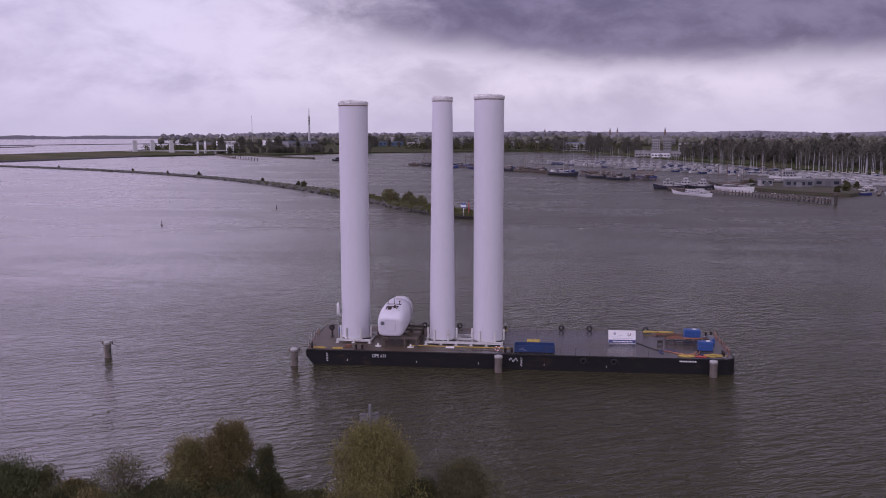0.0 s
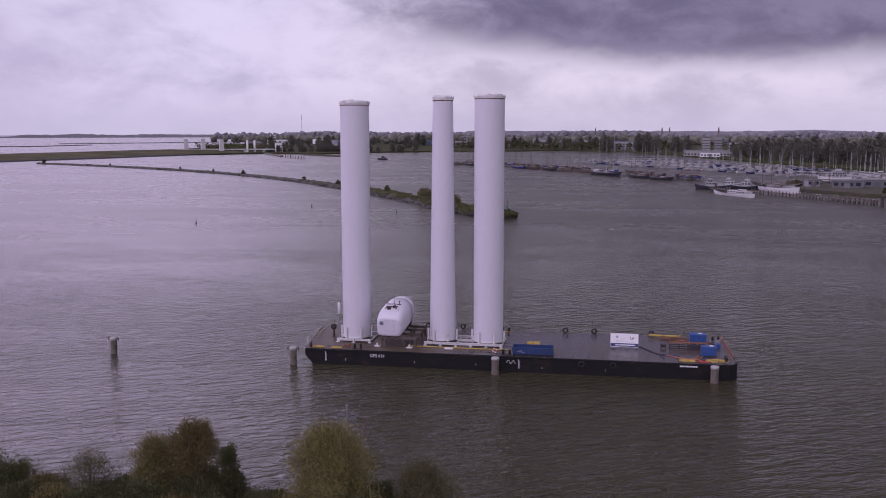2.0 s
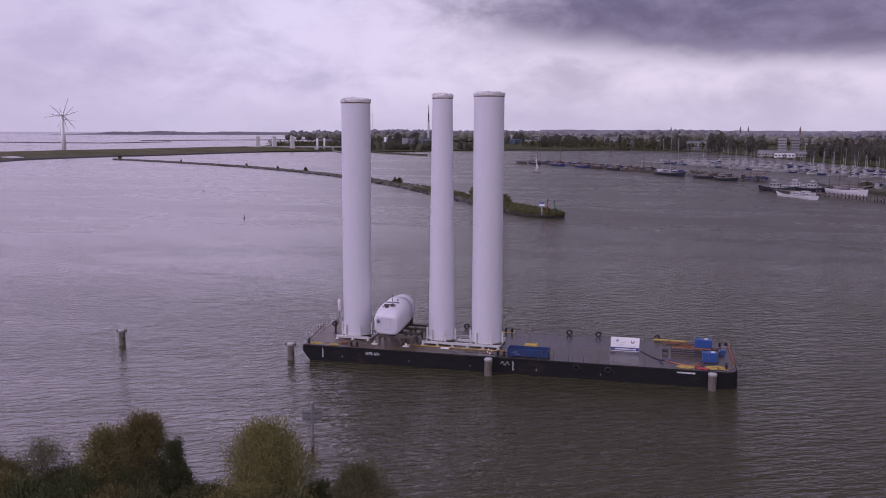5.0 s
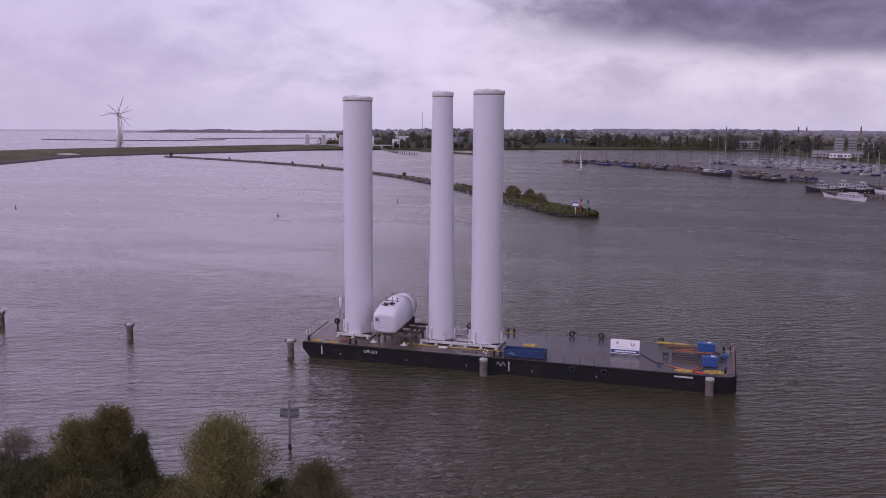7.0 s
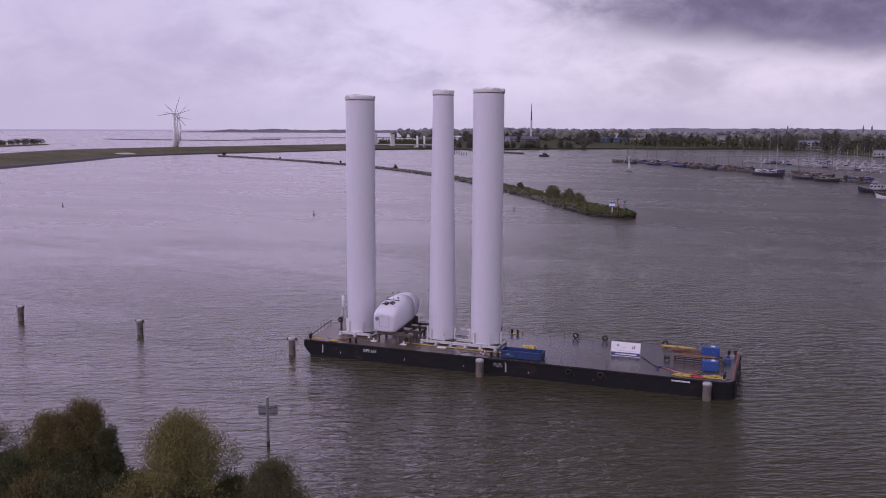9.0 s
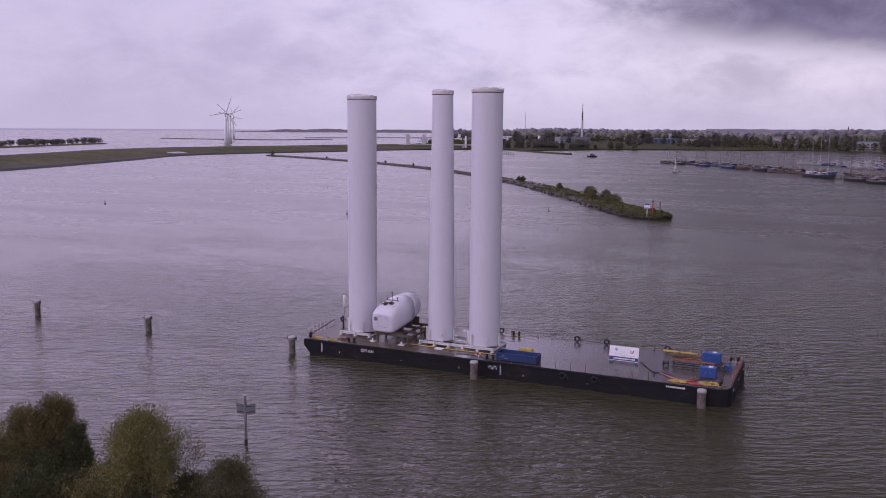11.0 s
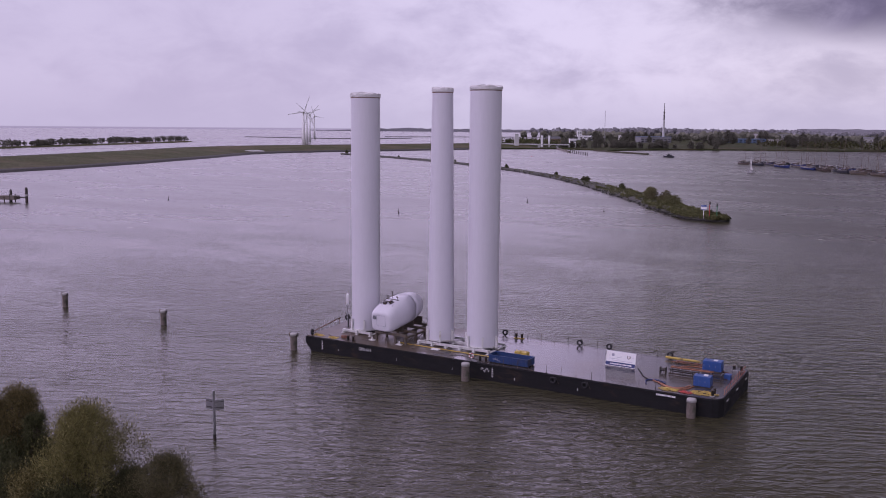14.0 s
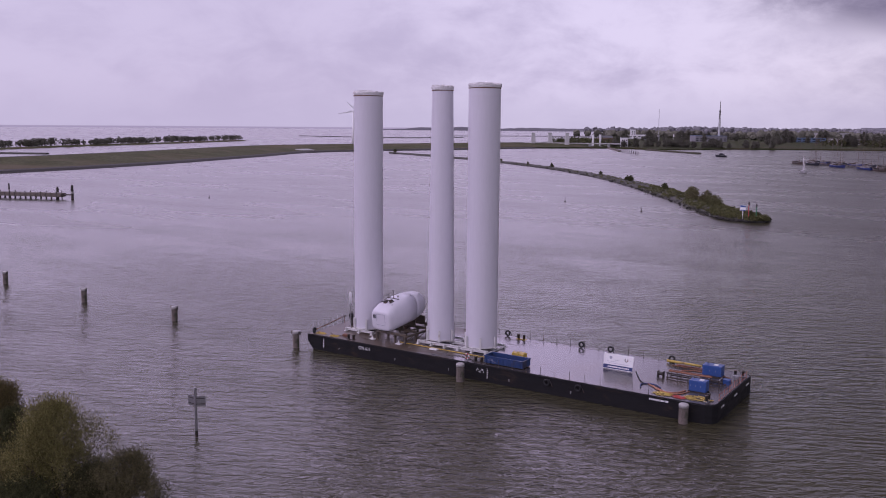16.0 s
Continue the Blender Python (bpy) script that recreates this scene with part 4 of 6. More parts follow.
for x, y in ((6.75, 7.62), (11.1, 7.62), (19.7, 7.62), (-5.0, 7.62), (-9.2, 7.62), (-14.8, 7.62), (-27.0, 7.4)):
    build_tyre(x, y, D + 0.45)
build_tyre(-29.3, -7.3, D + 0.45, (1, 0.3, 0))
build_tyre(-27.94, -0.42, D + 1.55, (0, 1, 0), "black tyre hung on a dark post at the raked end")
post = thing("deck_post", (-27.94, -0.2, D), "dark steel post that carries a tyre", "post")
bm = bmesh.new()
cyl(bm, (0, 0, 0), (0, 0, 2.0), 0.16, 0.15, 12)
part("shaft", bm, DARK, post)
bm = bmesh.new()
box(bm, -0.35, 0.35, -0.35, 0.35, 0, 0.05)
part("foot", bm, DARK, post)
for x in (9.4, 13.6):
    build_tyre(x, -8.16, 1.25, (0, 1, 0), "black tyre hanging as a fender on the hull", "tyres on the hull")


def build_rail(posts, name, m, h, lab, ropes=(0.95, 0.5), rope_m=STEEL, r=0.028):
    f = thing(name, (posts[0][0], posts[0][1], D), lab, "railing", "railings of the barge")
    o = Vector(posts[0]).to_3d()
    rng = random.Random(len(posts))
    tops = []
    for x, y in posts:
        p = Vector((x, y, 0)) - o
        bm = bmesh.new()
        cyl(bm, p, p + Vector((rng.uniform(-0.06, 0.06), rng.uniform(-0.03, 0.03), h)), r, r, 6)
        box(bm, p.x - 0.07, p.x + 0.07, p.y - 0.07, p.y + 0.07, 0, 0.03)
        part("post", bm, m, f)
        tops.append(p)
    for k in ropes:
        pts = []
        for a, b in zip(tops, tops[1:]):
            for s in range(4):
                u = s / 4
                pts.append(a.lerp(b, u) + Vector((0, 0, h * k - 0.22 * u * (1 - u))))
        pts.append(tops[-1] + Vector((0, 0, h * k)))
        bm = bmesh.new()
        tube(bm, pts, 0.014, 4)
        part("wire", bm, rope_m, f)


build_rail([(x, 7.75) for x in np.linspace(-3.5, 28.6, 16)], "railing", DARK, 1.0, "thin wire railing with dark posts", (0.12,), PILE)
build_rail([(x, -7.75) for x in np.linspace(0.3, 22.3, 12)], "railing", DARK, 1.0, "row of thin dark stanchions along the edge", ())
build_rail([(29.75, y) for y in np.linspace(-5.4, 6.0, 12)], "railing", ORANGE, 0.8, "orange posts with red rope at the square end", (0.9, 0.15), RED)
build_rail([(-30.0 - 0.05 * i, -6.6 + 1.15 * i) for i in range(7)], "railing", STEEL, 1.35, "thin steel railing at the raked end", ())
build_rail([(x, 7.7) for x in np.linspace(-30.5, -6.5, 13)], "railing", DARK, 1.0, "thin wire railing with dark posts", (0.95,), DARK)
g = thing("gangway_bar", (-29.9, -6.8, D), "long rusty orange bar leaning on the end railing", "bar")
bm = bmesh.new()
cyl(bm, (0.12, 0, 0.25), (-0.25, 7.6, 1.05), 0.07, 0.07, 8)
cyl(bm, (0.12, 0.1, 0), (0.12, 0.1, 0.3), 0.05, 0.05, 6)
cyl(bm, (-0.25, 7.4, 0), (-0.25, 7.4, 1.05), 0.05, 0.05, 6)
part("bar", bm, RUST, g)

for x, y, sx, sy, h, m, lab in ((-24.2, -6.2, 0.9, 0.5, 0.35, RUST, "low rusty steel chest"), (-12.6, -6.2, 0.5, 0.4, 0.15, PILE, "rough timber board lying on the deck"), (-21.0, -5.6, 1.4, 0.3, 0.1, PILE, "long timber board lying on the deck"), (-20.6, 2.8, 1.6, 1.0, 0.9, DARK, "dark pump set beside the nacelle"), (-26.9, 2.4, 1.0, 0.8, 1.0, BLUE, "small blue drum rack behind the tower"), (28.6, 1.6, 0.8, 0.8, 0.6, BLUE, "blue plastic crate at the square end"), (-9.5, -3.9 - 1.2, 1.2, 0.7, 0.12, WHITE, "white plastic board lying on the deck"), (29.0, 4.3, 0.6, 0.6, 0.5, STEEL, "grey steel chest at the square end")):
    c = thing("deck_chest" if h > 0.2 else "loose_board", (x, y, D), lab, "chest" if h > 0.2 else "board")
    bm = bmesh.new()
    box(bm, -sx / 2, sx / 2, -sy / 2, sy / 2, 0, h * 0.8 if h > 0.2 else h, 0.02)
    part("body", bm, m, c)
    if h > 0.2:
        bm = bmesh.new()
        box(bm, -sx / 2 - 0.03, sx / 2 + 0.03, -sy / 2 - 0.03, sy / 2 + 0.03, h * 0.8, h, 0.03)
        part("lid", bm, m, c)


# lettering and marks on the hull
def lettering(text, size, m, parent, name="lettering"):
    cu = bpy.data.curves.new("letters", "FONT")
    cu.body, cu.size, cu.extrude, cu.align_x = text, size, 0.006, "CENTER"
    tmp = new("letters", cu)
    me = bpy.data.meshes.new_from_object(tmp)
    bpy.data.objects.remove(tmp)
    me.materials.append(WHITE)
    ob = new(name, me)
    ob.parent = parent
    ob.matrix_basis = m
    return ob


lettering("GPS 631", 0.62, pose(-19.35, -8.016, 1.0, 90, 0, 0), barge)


def hull_mark(name, boxes, side="y"):
    bm = bmesh.new()
    for b in boxes:
        if side == "y":
            box(bm, b[0], b[1], -8.012, -7.99, b[2], b[3])
        else:
            box(bm, 30.09, 30.112, b[0], b[1], b[2], b[3])
    part(name, bm, WHITE, barge, "white painted mark")


for x in (-27.0, 0.75):
    hull_mark("draught_scale", [(x, x + 0.05, 0.25, 1.55)] + [(x + 0.06, x + 0.2, 0.3 + 0.24 * i, 0.38 + 0.24 * i) for i in range(5)])
hull_mark("tug_mark", [(-0.9 + 0.14 * i, -0.8 + 0.14 * i, 1.05 + 0.22 * math.sin(1.25 * i), 1.2 + 0.22 * math.sin(1.25 * i)) for i in range(9)])
rng = random.Random(3)
row = []
x = 22.5
while x < 24.6:
    wd = rng.uniform(0.1, 0.24)
    row.append((x, x + wd, 1.42, 1.63))
    x += wd + 0.05
hull_mark("name_bars", row)
for y in (-5.6, -0.4, 4.8):
    hull_mark("end_bars", [(y + 0.3 * i, y + 0.3 * i + 0.2, 1.15, 1.36) for i in range(4)], "x")
for x in (-24.0, -14.0, -5.2, 4.0, 12.6):
    hull_mark("draught_tick", [(x, x + 0.045, 0.35, 0.65)])
bm = bmesh.new()
for z in (1.70,):
    box(bm, -29.6, 28.9, -8.08, -8.002, z, z + 0.14, 0.02)
part("rubbing_strake", bm, HULL, barge)
for i in range(13):
    bm = bmesh.new()
    x = -27 + 4.5 * i
    box(bm, x - 0.03, x + 0.03, -8.007, -8.001, 0.0, 1.5)
    part("hull_seam", bm, HULL, barge)

# ---------------------------------------------------------------- sign post and buoys in the water
sp = thing("channel_sign_post", (-14.0, -43.0, 0), "grey steel post in the water with two plain boards", "sign post")
bm = bmesh.new()
cyl(bm, (0, 0, -1.5), (0, 0, 5.2), 0.15, 0.14, 14)
part("post", bm, STEEL, sp)
bm = bmesh.new()
cyl(bm, (0, 0, -0.2), (0, 0, 0.5), 0.17, 0.17, 14)
part("foot_band", bm, DARK, sp)
for s in (-1, 1):
    bm = bmesh.new()
    m = pose(0.12 * s, 0, 3.7, 0, 0, 24 + 22 * s)
    box(bm, 0.08 if s > 0 else -0.95, 0.95 if s > 0 else -0.08, -0.02, 0.02, -0.55, 0.55, 0.008, m)
    brd = part("board", bm, STEEL, sp, "grey back of a sign board")
    for z in (-0.3, 0.3):
        bm = bmesh.new()
        box(bm, 0.0 if s > 0 else -0.9, 0.9 if s > 0 else 0.0, -0.06, -0.022, z - 0.03, z + 0.03, 0, m)
        part("stiffener", bm, DARK, brd)

for x, y, m in ((-130, 172, DARK), (-240, 161, DARK), (-109, 242, DARK), (-67, 222, DARK), (-256, 297, RED), (-213, 291, DARK), (-171, 275, GREEN), (-368, 661, DARK), (-361, 719, DARK), (-346, 769, RED), (-183, 822, DARK), (-166, 838, GREEN), (-141, 824, DARK), (-251, 887, RED)):
    k = 1.0 if y < 250 and m == DARK else 0.6
    b = thing("buoy", (x, y, 0), "small slim channel buoy floating upright", "buoy", "channel buoys")
    bm = bmesh.new()
    lathe(bm, [(r * k, z * k - 0.25) for r, z in ((0.15, -0.4), (0.32, -0.1), (0.32, 0.2), (0.16, 0.5), (0.10, 1.3), (0.04, 1.4))], 14)
    part("float", bm, m, b)
    bm = bmesh.new()
    cyl(bm, (0, 0, 1.35 * k - 0.25), (0, 0, 1.7 * k - 0.25), 0.17 * k, 0.05, 10)
    part("top_mark", bm, m, b)

# ---------------------------------------------------------------- near bank: trees and shrubs
NEAR = (
    (-9.9, -61.8, 8.6, 8.6, WILLOW, 24000, 0.17, "tall pale green willow on the near bank"),
    (-23.3, -59.0, 7.6, 6.0, WILLOW, 14000, 0.17, "broad olive-green willow on the near bank"),
    (-26.4, -59.8, 6.2, 5.6, WILLOW, 9000, 0.17, "olive-green willow leaning on a taller one"),
    (-3.0, -59.9, 5.2, 6.2, BROWNLEAF, 12000, 0.15, "low round willow shrub with young leaves"),
    (-19.8, -59.6, 6.1, 3.1, DARKLEAF, 8000, 0.15, "dark narrow tree beside the willows"),
    (-31.9, -60.9, 5.2, 6.4, BROWNLEAF, 3800, 0.14, "thin budding tree on the near bank"),
    (-43.5, -60.6, 3.2, 9.0, DARKLEAF, 12000, 0.19, "dark broad shrub on the near bank"),
    (-28.8, -60.8, 2.8, 5.0, DARKLEAF, 9000, 0.18, "dark shrub between the willows"),
    (-14.6, -62.0, 3.0, 4.6, DARKLEAF, 9000, 0.17, "dark shrub at the foot of the willow"),
    (-6.2, -60.9, 3.8, 4.6, DARKLEAF, 9000, 0.16, "dark green scrub at the water's edge"),
    (-37.2, -59.6, 1.9, 4.2, WILLOW, 8000, 0.15, "low fresh green bush on the near bank"),
    (-22.5, -61.2, 3.0, 7.0, DARKLEAF, 10000, 0.17, "dark undergrowth below the broad willow"),
)
for i, (x, y, h, wd, leaf, count, size, lab) in enumerate(NEAR):
    t = build_willow("tree" if h > 5 else "shrub", h, wd, 10 + i, leaf, int(count * 2.6), size * 0.55, lab, "trees on the near bank", "tree" if h > 5 else "shrub", 0.06, 110 if h > 5 else 100)
    t.location = (x, y, 0.5)
for i in range(16):
    x = -64 + 3.1 * i + (i % 3) * 0.8
    t = build_willow("shrub", 1.6 + 0.6 * (i * 7 % 5) / 4, 4.6, 60 + i, (DARKLEAF, REED, BROWNLEAF)[i % 3], 9000, 0.085, "low dense scrub along the bank", "scrub along the near bank", "shrub", 0.05, 60)
    t.location = (x, -60.3 + 0.5 * (i % 4) + (1.6 if x < -40 else 0), 0.3)
for i in range(9):
    t = build_willow("shrub", 2.8 + 0.8 * (i * 5 % 4) / 3, 5.6, 90 + i, (DARKLEAF, WILLOW, DARKLEAF)[i % 3], 15000, 0.10, "dense dark green shrub on the bank", "shrubs on the near bank", "shrub", 0.04, 80)
    t.location = (-36 + 3.4 * i, -64.5 - 0.6 * (i % 3), 0.8)

lb = thing("lifebuoy_stand", (-2.6, -7.45, D), "red and white lifebuoy on a low steel stand", "lifebuoy")
bm = bmesh.new()
cyl(bm, (0, 0.06, 0), (0, 0.06, 0.9), 0.04, 0.04, 8)
part("stand", bm, STEEL, lb)
for k in range(8):
    bm = bmesh.new()
    pts = [Vector((0.3 * math.cos(a), -0.05, 0.65 + 0.3 * math.sin(a))) for a in (radians(45 * k + 9 * j) for j in range(6))]
    tube(bm, pts, 0.07, 7)
    part("ring_segment", bm, RED if k % 2 else WHITE, lb)

# ---------------------------------------------------------------- boats


def build_boat(name, L, B, F, hull_m, masts, cabin, label, group="", category="boat", mast_m=ALU, sheer=0.35, stripe=None, cabin_m=BOATWHITE, windows=0, deck_m=CABIN):
    """A boat along +x with its waterline at z = 0; cabin rows of (from, to, half width, height)."""
    b = tagged(new(name), label, category, group)
    n = 13
    rows = []
    bm = bmesh.new()
    for i in range(n):
        u = -1 + 2 * i / (n - 1)
        half = B / 2 * (1 - max(0, u) ** 2.6 * 0.97) * (1 - max(0, -u) ** 3 * 0.3)
        top = F + sheer * F * (u * u) * (1.6 if u > 0 else 0.7)
        x = u * L / 2
        rake = 0.06 * L * max(0, u) ** 3
        rows.append([bm.verts.new(p) for p in ((x, 0, -0.5), (x, -half * 0.75, -0.35), (x + rake * 0.5, -half * 0.96, top * 0.5), (x + rake, -half, top), (x + rake, half, top), (x + rake * 0.5, half * 0.96, top * 0.5), (x, half * 0.75, -0.35))])
    for a, c in zip(rows, rows[1:]):
        for j in range(7):
            if j != 3:
                bm.faces.new((a[j], a[(j + 1) % 7], c[(j + 1) % 7], c[j]))
    bm.faces.new(rows[0])
    bm.faces.new(rows[-1][::-1])
    bmesh.ops.recalc_face_normals(bm, faces=bm.faces)
    hull = part("hull", bm, hull_m, b)
    bm = bmesh.new()
    prev = None
    for r in rows_deck(L, B, F, sheer, n):
        cur = [bm.verts.new(p) for p in r]
        if prev:
            bm.faces.new((prev[0], prev[1], cur[1], cur[0]))
        prev = cur
    bmesh.ops.solidify(bm, geom=list(bm.faces), thickness=0.05)
    part("deck", bm, deck_m, b)
    if stripe:
        bm = bmesh.new()
        for s in (-1, 1):
            pts = [Vector((r[0 if s < 0 else 1][0], r[0 if s < 0 else 1][1] * 1.01, r[0][2] + 0.06)) for r in rows_deck(L, B, F, sheer, n)]
            tube(bm, pts, 0.09, 5)
        part("gunwale", bm, stripe, b)
    for x0, x1, half, h in cabin:
        bm = bmesh.new()
        z0 = F - 0.05
        box(bm, x0 * L, x1 * L, -half * B, half * B, z0, z0 + h, 0.08)
        c = part("cabin", bm, cabin_m, b)
        bm = bmesh.new()
        box(bm, x0 * L - 0.1, x1 * L + 0.1, -half * B - 0.08, half * B + 0.08, z0 + h, z0 + h + 0.07)
        part("cabin_roof", bm, BOATWHITE, c)
        for k in range(windows):
            wx = (x0 + (x1 - x0) * (k + 0.25) / windows) * L
            for s in (-1, 1):
                bm = bmesh.new()
                box(bm, wx, wx + (x1 - x0) * L / windows * 0.6, s * half * B - 0.02, s * half * B + 0.02, z0 + 0.45 * h, z0 + 0.8 * h)
                part("window", bm, GLASS, c)
    for x, h, boom in masts:
        bm = bmesh.new()
        cyl(bm, (x * L, 0, F - 0.3), (x * L - 0.02 * h, 0, h), 0.016 * h ** 0.7 + 0.03, 0.05, 6)
        m = part("mast", bm, mast_m, b)
        if boom:
            bm = bmesh.new()
            cyl(bm, (x * L - 0.1, 0, F + 1.4), (x * L - boom * L, 0, F + 1.7), 0.08, 0.07, 6)
            cyl(bm, (x * L - 0.2, 0, F + 1.6), (x * L - boom * L * 0.95, 0, F + 1.85), 0.17, 0.12, 6)
            part("boom_and_sail", bm, CLOTH if mast_m == ALU else MASTWOOD, b)
        if L > 15:
            for q in ((0.5 * L, 0, F * 1.4), (x * L, B / 2, F), (x * L, -B / 2, F), (-0.48 * L, 0, F)):
                bm = bmesh.new()
                cyl(bm, (x * L - 0.02 * h, 0, h * 0.94), q, 0.03, 0.03, 3, False)
                part("stay", bm, DARK, m)
    return b


def rows_deck(L, B, F, sheer, n):
    out = []
    for i in range(n):
        u = -1 + 2 * i / (n - 1)
        half = B / 2 * (1 - max(0, u) ** 2.6 * 0.97) * (1 - max(0, -u) ** 3 * 0.3) * 0.99
        top = (F + sheer * F * (u * u) * (1.6 if u > 0 else 0.7)) - 0.08
        x = u * L / 2 + 0.06 * L * max(0, u) ** 3
        out.append(((x, -half, top), (x, half, top)))
    return out


def moor(boat, x, y, turn, keep=True):
    """Places the first of a kind, or a copy of it."""
    if keep:
        boat.matrix_basis = pose(x, y, 0, 0, 0, turn)
        return boat
    return copy_thing(boat, pose(x, y, 0, 0, 0, turn))


# the long pier with the old sailing ships
PIER_A = [(-118, 745), (-60, 682), (-10, 622), (40, 536), (82, 476)]
bm = bmesh.new()
ribbon(bm, [(p.x, p.y) for p in smooth_path([(x, y, 0) for x, y in PIER_A], 5)], lambda u: [(-1.6, 0.7), (-1.6, 1.2), (1.6, 1.2), (1.6, 0.7)])
tagged(part("pier_long", bm, PILE), "long low timber pier with moored ships", "pier", kind="structure")
bm = bmesh.new()
for p in smooth_path([(x, y, 0) for x, y in PIER_A], 14):
    for s in (-1.3, 1.3):
        cyl(bm, (p.x + s, p.y + s * 0.6, -1.5), (p.x + s, p.y + s * 0.6, 1.9), 0.22, 0.2, 7)
tagged(part("pier_piles", bm, DARK), "dark piles under the long pier", "piles", kind="stuff")

ALONG = -55.0
ships = [
    (build_boat("sailing_barge", 22, 5.2, 1.5, BOATHULL, ((0.18, 24, 0.38), (-0.30, 15, 0.2)), ((-0.36, -0.12, 0.3, 1.3), (-0.05, 0.1, 0.22, 0.6)), "dark old sailing barge with two bare masts", "old sailing ships at the pier", "sailing ship", MASTWOOD, 0.5, BOATWHITE, CABIN), ((-97, 716), (-20, 626), (62, 490), (48, 516))),
    (build_boat("sailing_barge", 24, 5.4, 1.4, NAVY, ((0.15, 26, 0.4),), ((-0.38, -0.15, 0.3, 1.2),), "blue-hulled old sailing barge with one mast", "old sailing ships at the pier", "sailing ship", MASTWOOD, 0.5, BOATWHITE, CABIN), ((-72, 688), (-48, 660))),
    (build_boat("sailing_barge", 20, 4.8, 1.3, CABIN, ((0.15, 23, 0.4),), ((-0.38, -0.1, 0.3, 1.2),), "brown-hulled old sailing barge with one mast", "old sailing ships at the pier", "sailing ship", MASTWOOD, 0.5, BOATHULL, CABIN), ((-112, 730), (-35, 642), (-6, 606), (8, 590))),
    (build_boat("schooner", 34, 6.4, 1.9, BOATHULL, ((0.28, 30, 0.2), (0.02, 31, 0.22), (-0.26, 27, 0.2)), ((-0.4, -0.28, 0.28, 1.6), (-0.08, 0.06, 0.2, 0.9)), "large dark three-masted schooner with pale masts", "old sailing ships at the pier", "sailing ship", ALU, 0.55, BOATWHITE, BOATWHITE), ((26, 545),)),
]
for boat, places in ships:
    for k, (x, y) in enumerate(places):
        moor(boat, x - 4.5, y - 3.5, ALONG + (180 if k % 2 else 0), k == 0)
# second row on the far side of the pier
for k, (x, y) in enumerate(((-112, 745), (-104, 738), (-96, 731), (-88, 725), (-72, 710), (-46, 680), (-60, 697), (-30, 660), (-14, 640), (-2, 620), (20, 590), (38, 562), (52, 530), (72, 505))):
    moor(ships[k % 3][0], x + 4.5, y + 3.5, ALONG + 180 * (k % 2), False)
# loading gear on the end of the pier
for x, y in ((68, 492), (76, 480)):
    c = thing("deck_crane", (x, y, 1.2), "old dark loading crane on the pier", "crane", "cranes on the pier", 20)
    bm = bmesh.new()
    box(bm, -1, 1, -1, 1, 0, 2.2, 0.1)
    part("cab", bm, DARK, c)
    bm = bmesh.new()
    cyl(bm, (0.5, 0, 2), (9, 0, 5.5), 0.22, 0.14, 6)
    cyl(bm, (0, 0, 2.0), (-0.5, 0, 4.5), 0.14, 0.1, 6)
    cyl(bm, (-0.5, 0, 4.5), (9, 0, 5.5), 0.04, 0.04, 4)
    part("jib", bm, RUST, c)

# tug, white clipper, passenger boat, motor yacht
tug = build_boat("work_boat", 17, 5.0, 1.7, BOATHULL, ((0.1, 8, 0),), ((-0.1, 0.2, 0.32, 2.3), (0.0, 0.14, 0.26, 4.2), (-0.35, -0.15, 0.3, 1.2)), "dark work boat with a pale wheelhouse", "", "work boat", DARK, 0.5, BOATWHITE, BOATWHITE, 3)
moor(tug, 78, 392, 175)
moor(tug, 96, 392, -30, False)
moor(tug, 90, 402, 160, False)
moor(tug, 192, 350, 70, False)
moor(ships[0][0], 118, 402, 20, False)
moor(ships[2][0], 140, 450, 0, False)
moor(ships[0][0], 150, 445, 0, False)
moor(ships[1][0], 188, 470, 15, False)
clipper = build_boat("white_clipper", 44, 7.5, 2.2, BRIGHTBOAT, ((0.2, 30, 0.18), (0.0, 33, 0.2), (-0.22, 28, 0.16)), ((-0.1, 0.02, 0.34, 1.0), (-0.42, -0.32, 0.3, 1.4)), "long white-hulled sailing ship with three masts", "", "sailing ship", MASTWOOD, 0.6, BOATHULL, BOATWHITE, 4)
moor(clipper, 108, 382, 112)
ferry = build_boat("passenger_boat", 30, 5.4, 1.2, BRIGHTBOAT, (), ((-0.42, 0.06, 0.4, 1.4), (-0.30, -0.2, 0.3, 2.3)), "low white passenger boat with a row of dark windows", "", "passenger boat", ALU, 0.55, BOATHULL, BOATWHITE, 6)
moor(ferry, 82, 343, 118)
yacht = build_boat("motor_yacht", 20, 5.4, 2.0, BRIGHTBOAT, ((-0.05, 9, 0),), ((-0.35, 0.25, 0.4, 2.0), (-0.28, 0.1, 0.34, 4.0), (-0.18, 0.0, 0.25, 5.6)), "big white motor yacht with stacked decks", "", "motor yacht", ALU, 0.4, None, BOATWHITE, 5, BOATWHITE)
moor(yacht, 169, 492, 180)
sail = build_boat("sailing_yacht", 9, 2.9, 0.9, BOATWHITE, ((0.08, 13, 0.4),), ((-0.2, 0.15, 0.3, 0.5),), "small white yacht under sail", "", "sailing yacht", ALU)
moor(sail, -80, 570, 130)
bm = bmesh.new()
for i in range(9):
    u = i / 8
    a, c = bm.verts.new((0.6 - 0.02 * 12 * u, 0.02 + 0.3 * math.sin(math.pi * u), 1.9 + 10.6 * u)), bm.verts.new((0.6 - 3.4 * (1 - u) ** 0.8 - 0.1, 0.25 * math.sin(math.pi * u), 2.1 + 10.6 * u))
    if i:
        bm.faces.new((last[0], last[1], c, a))
    last = (a, c)
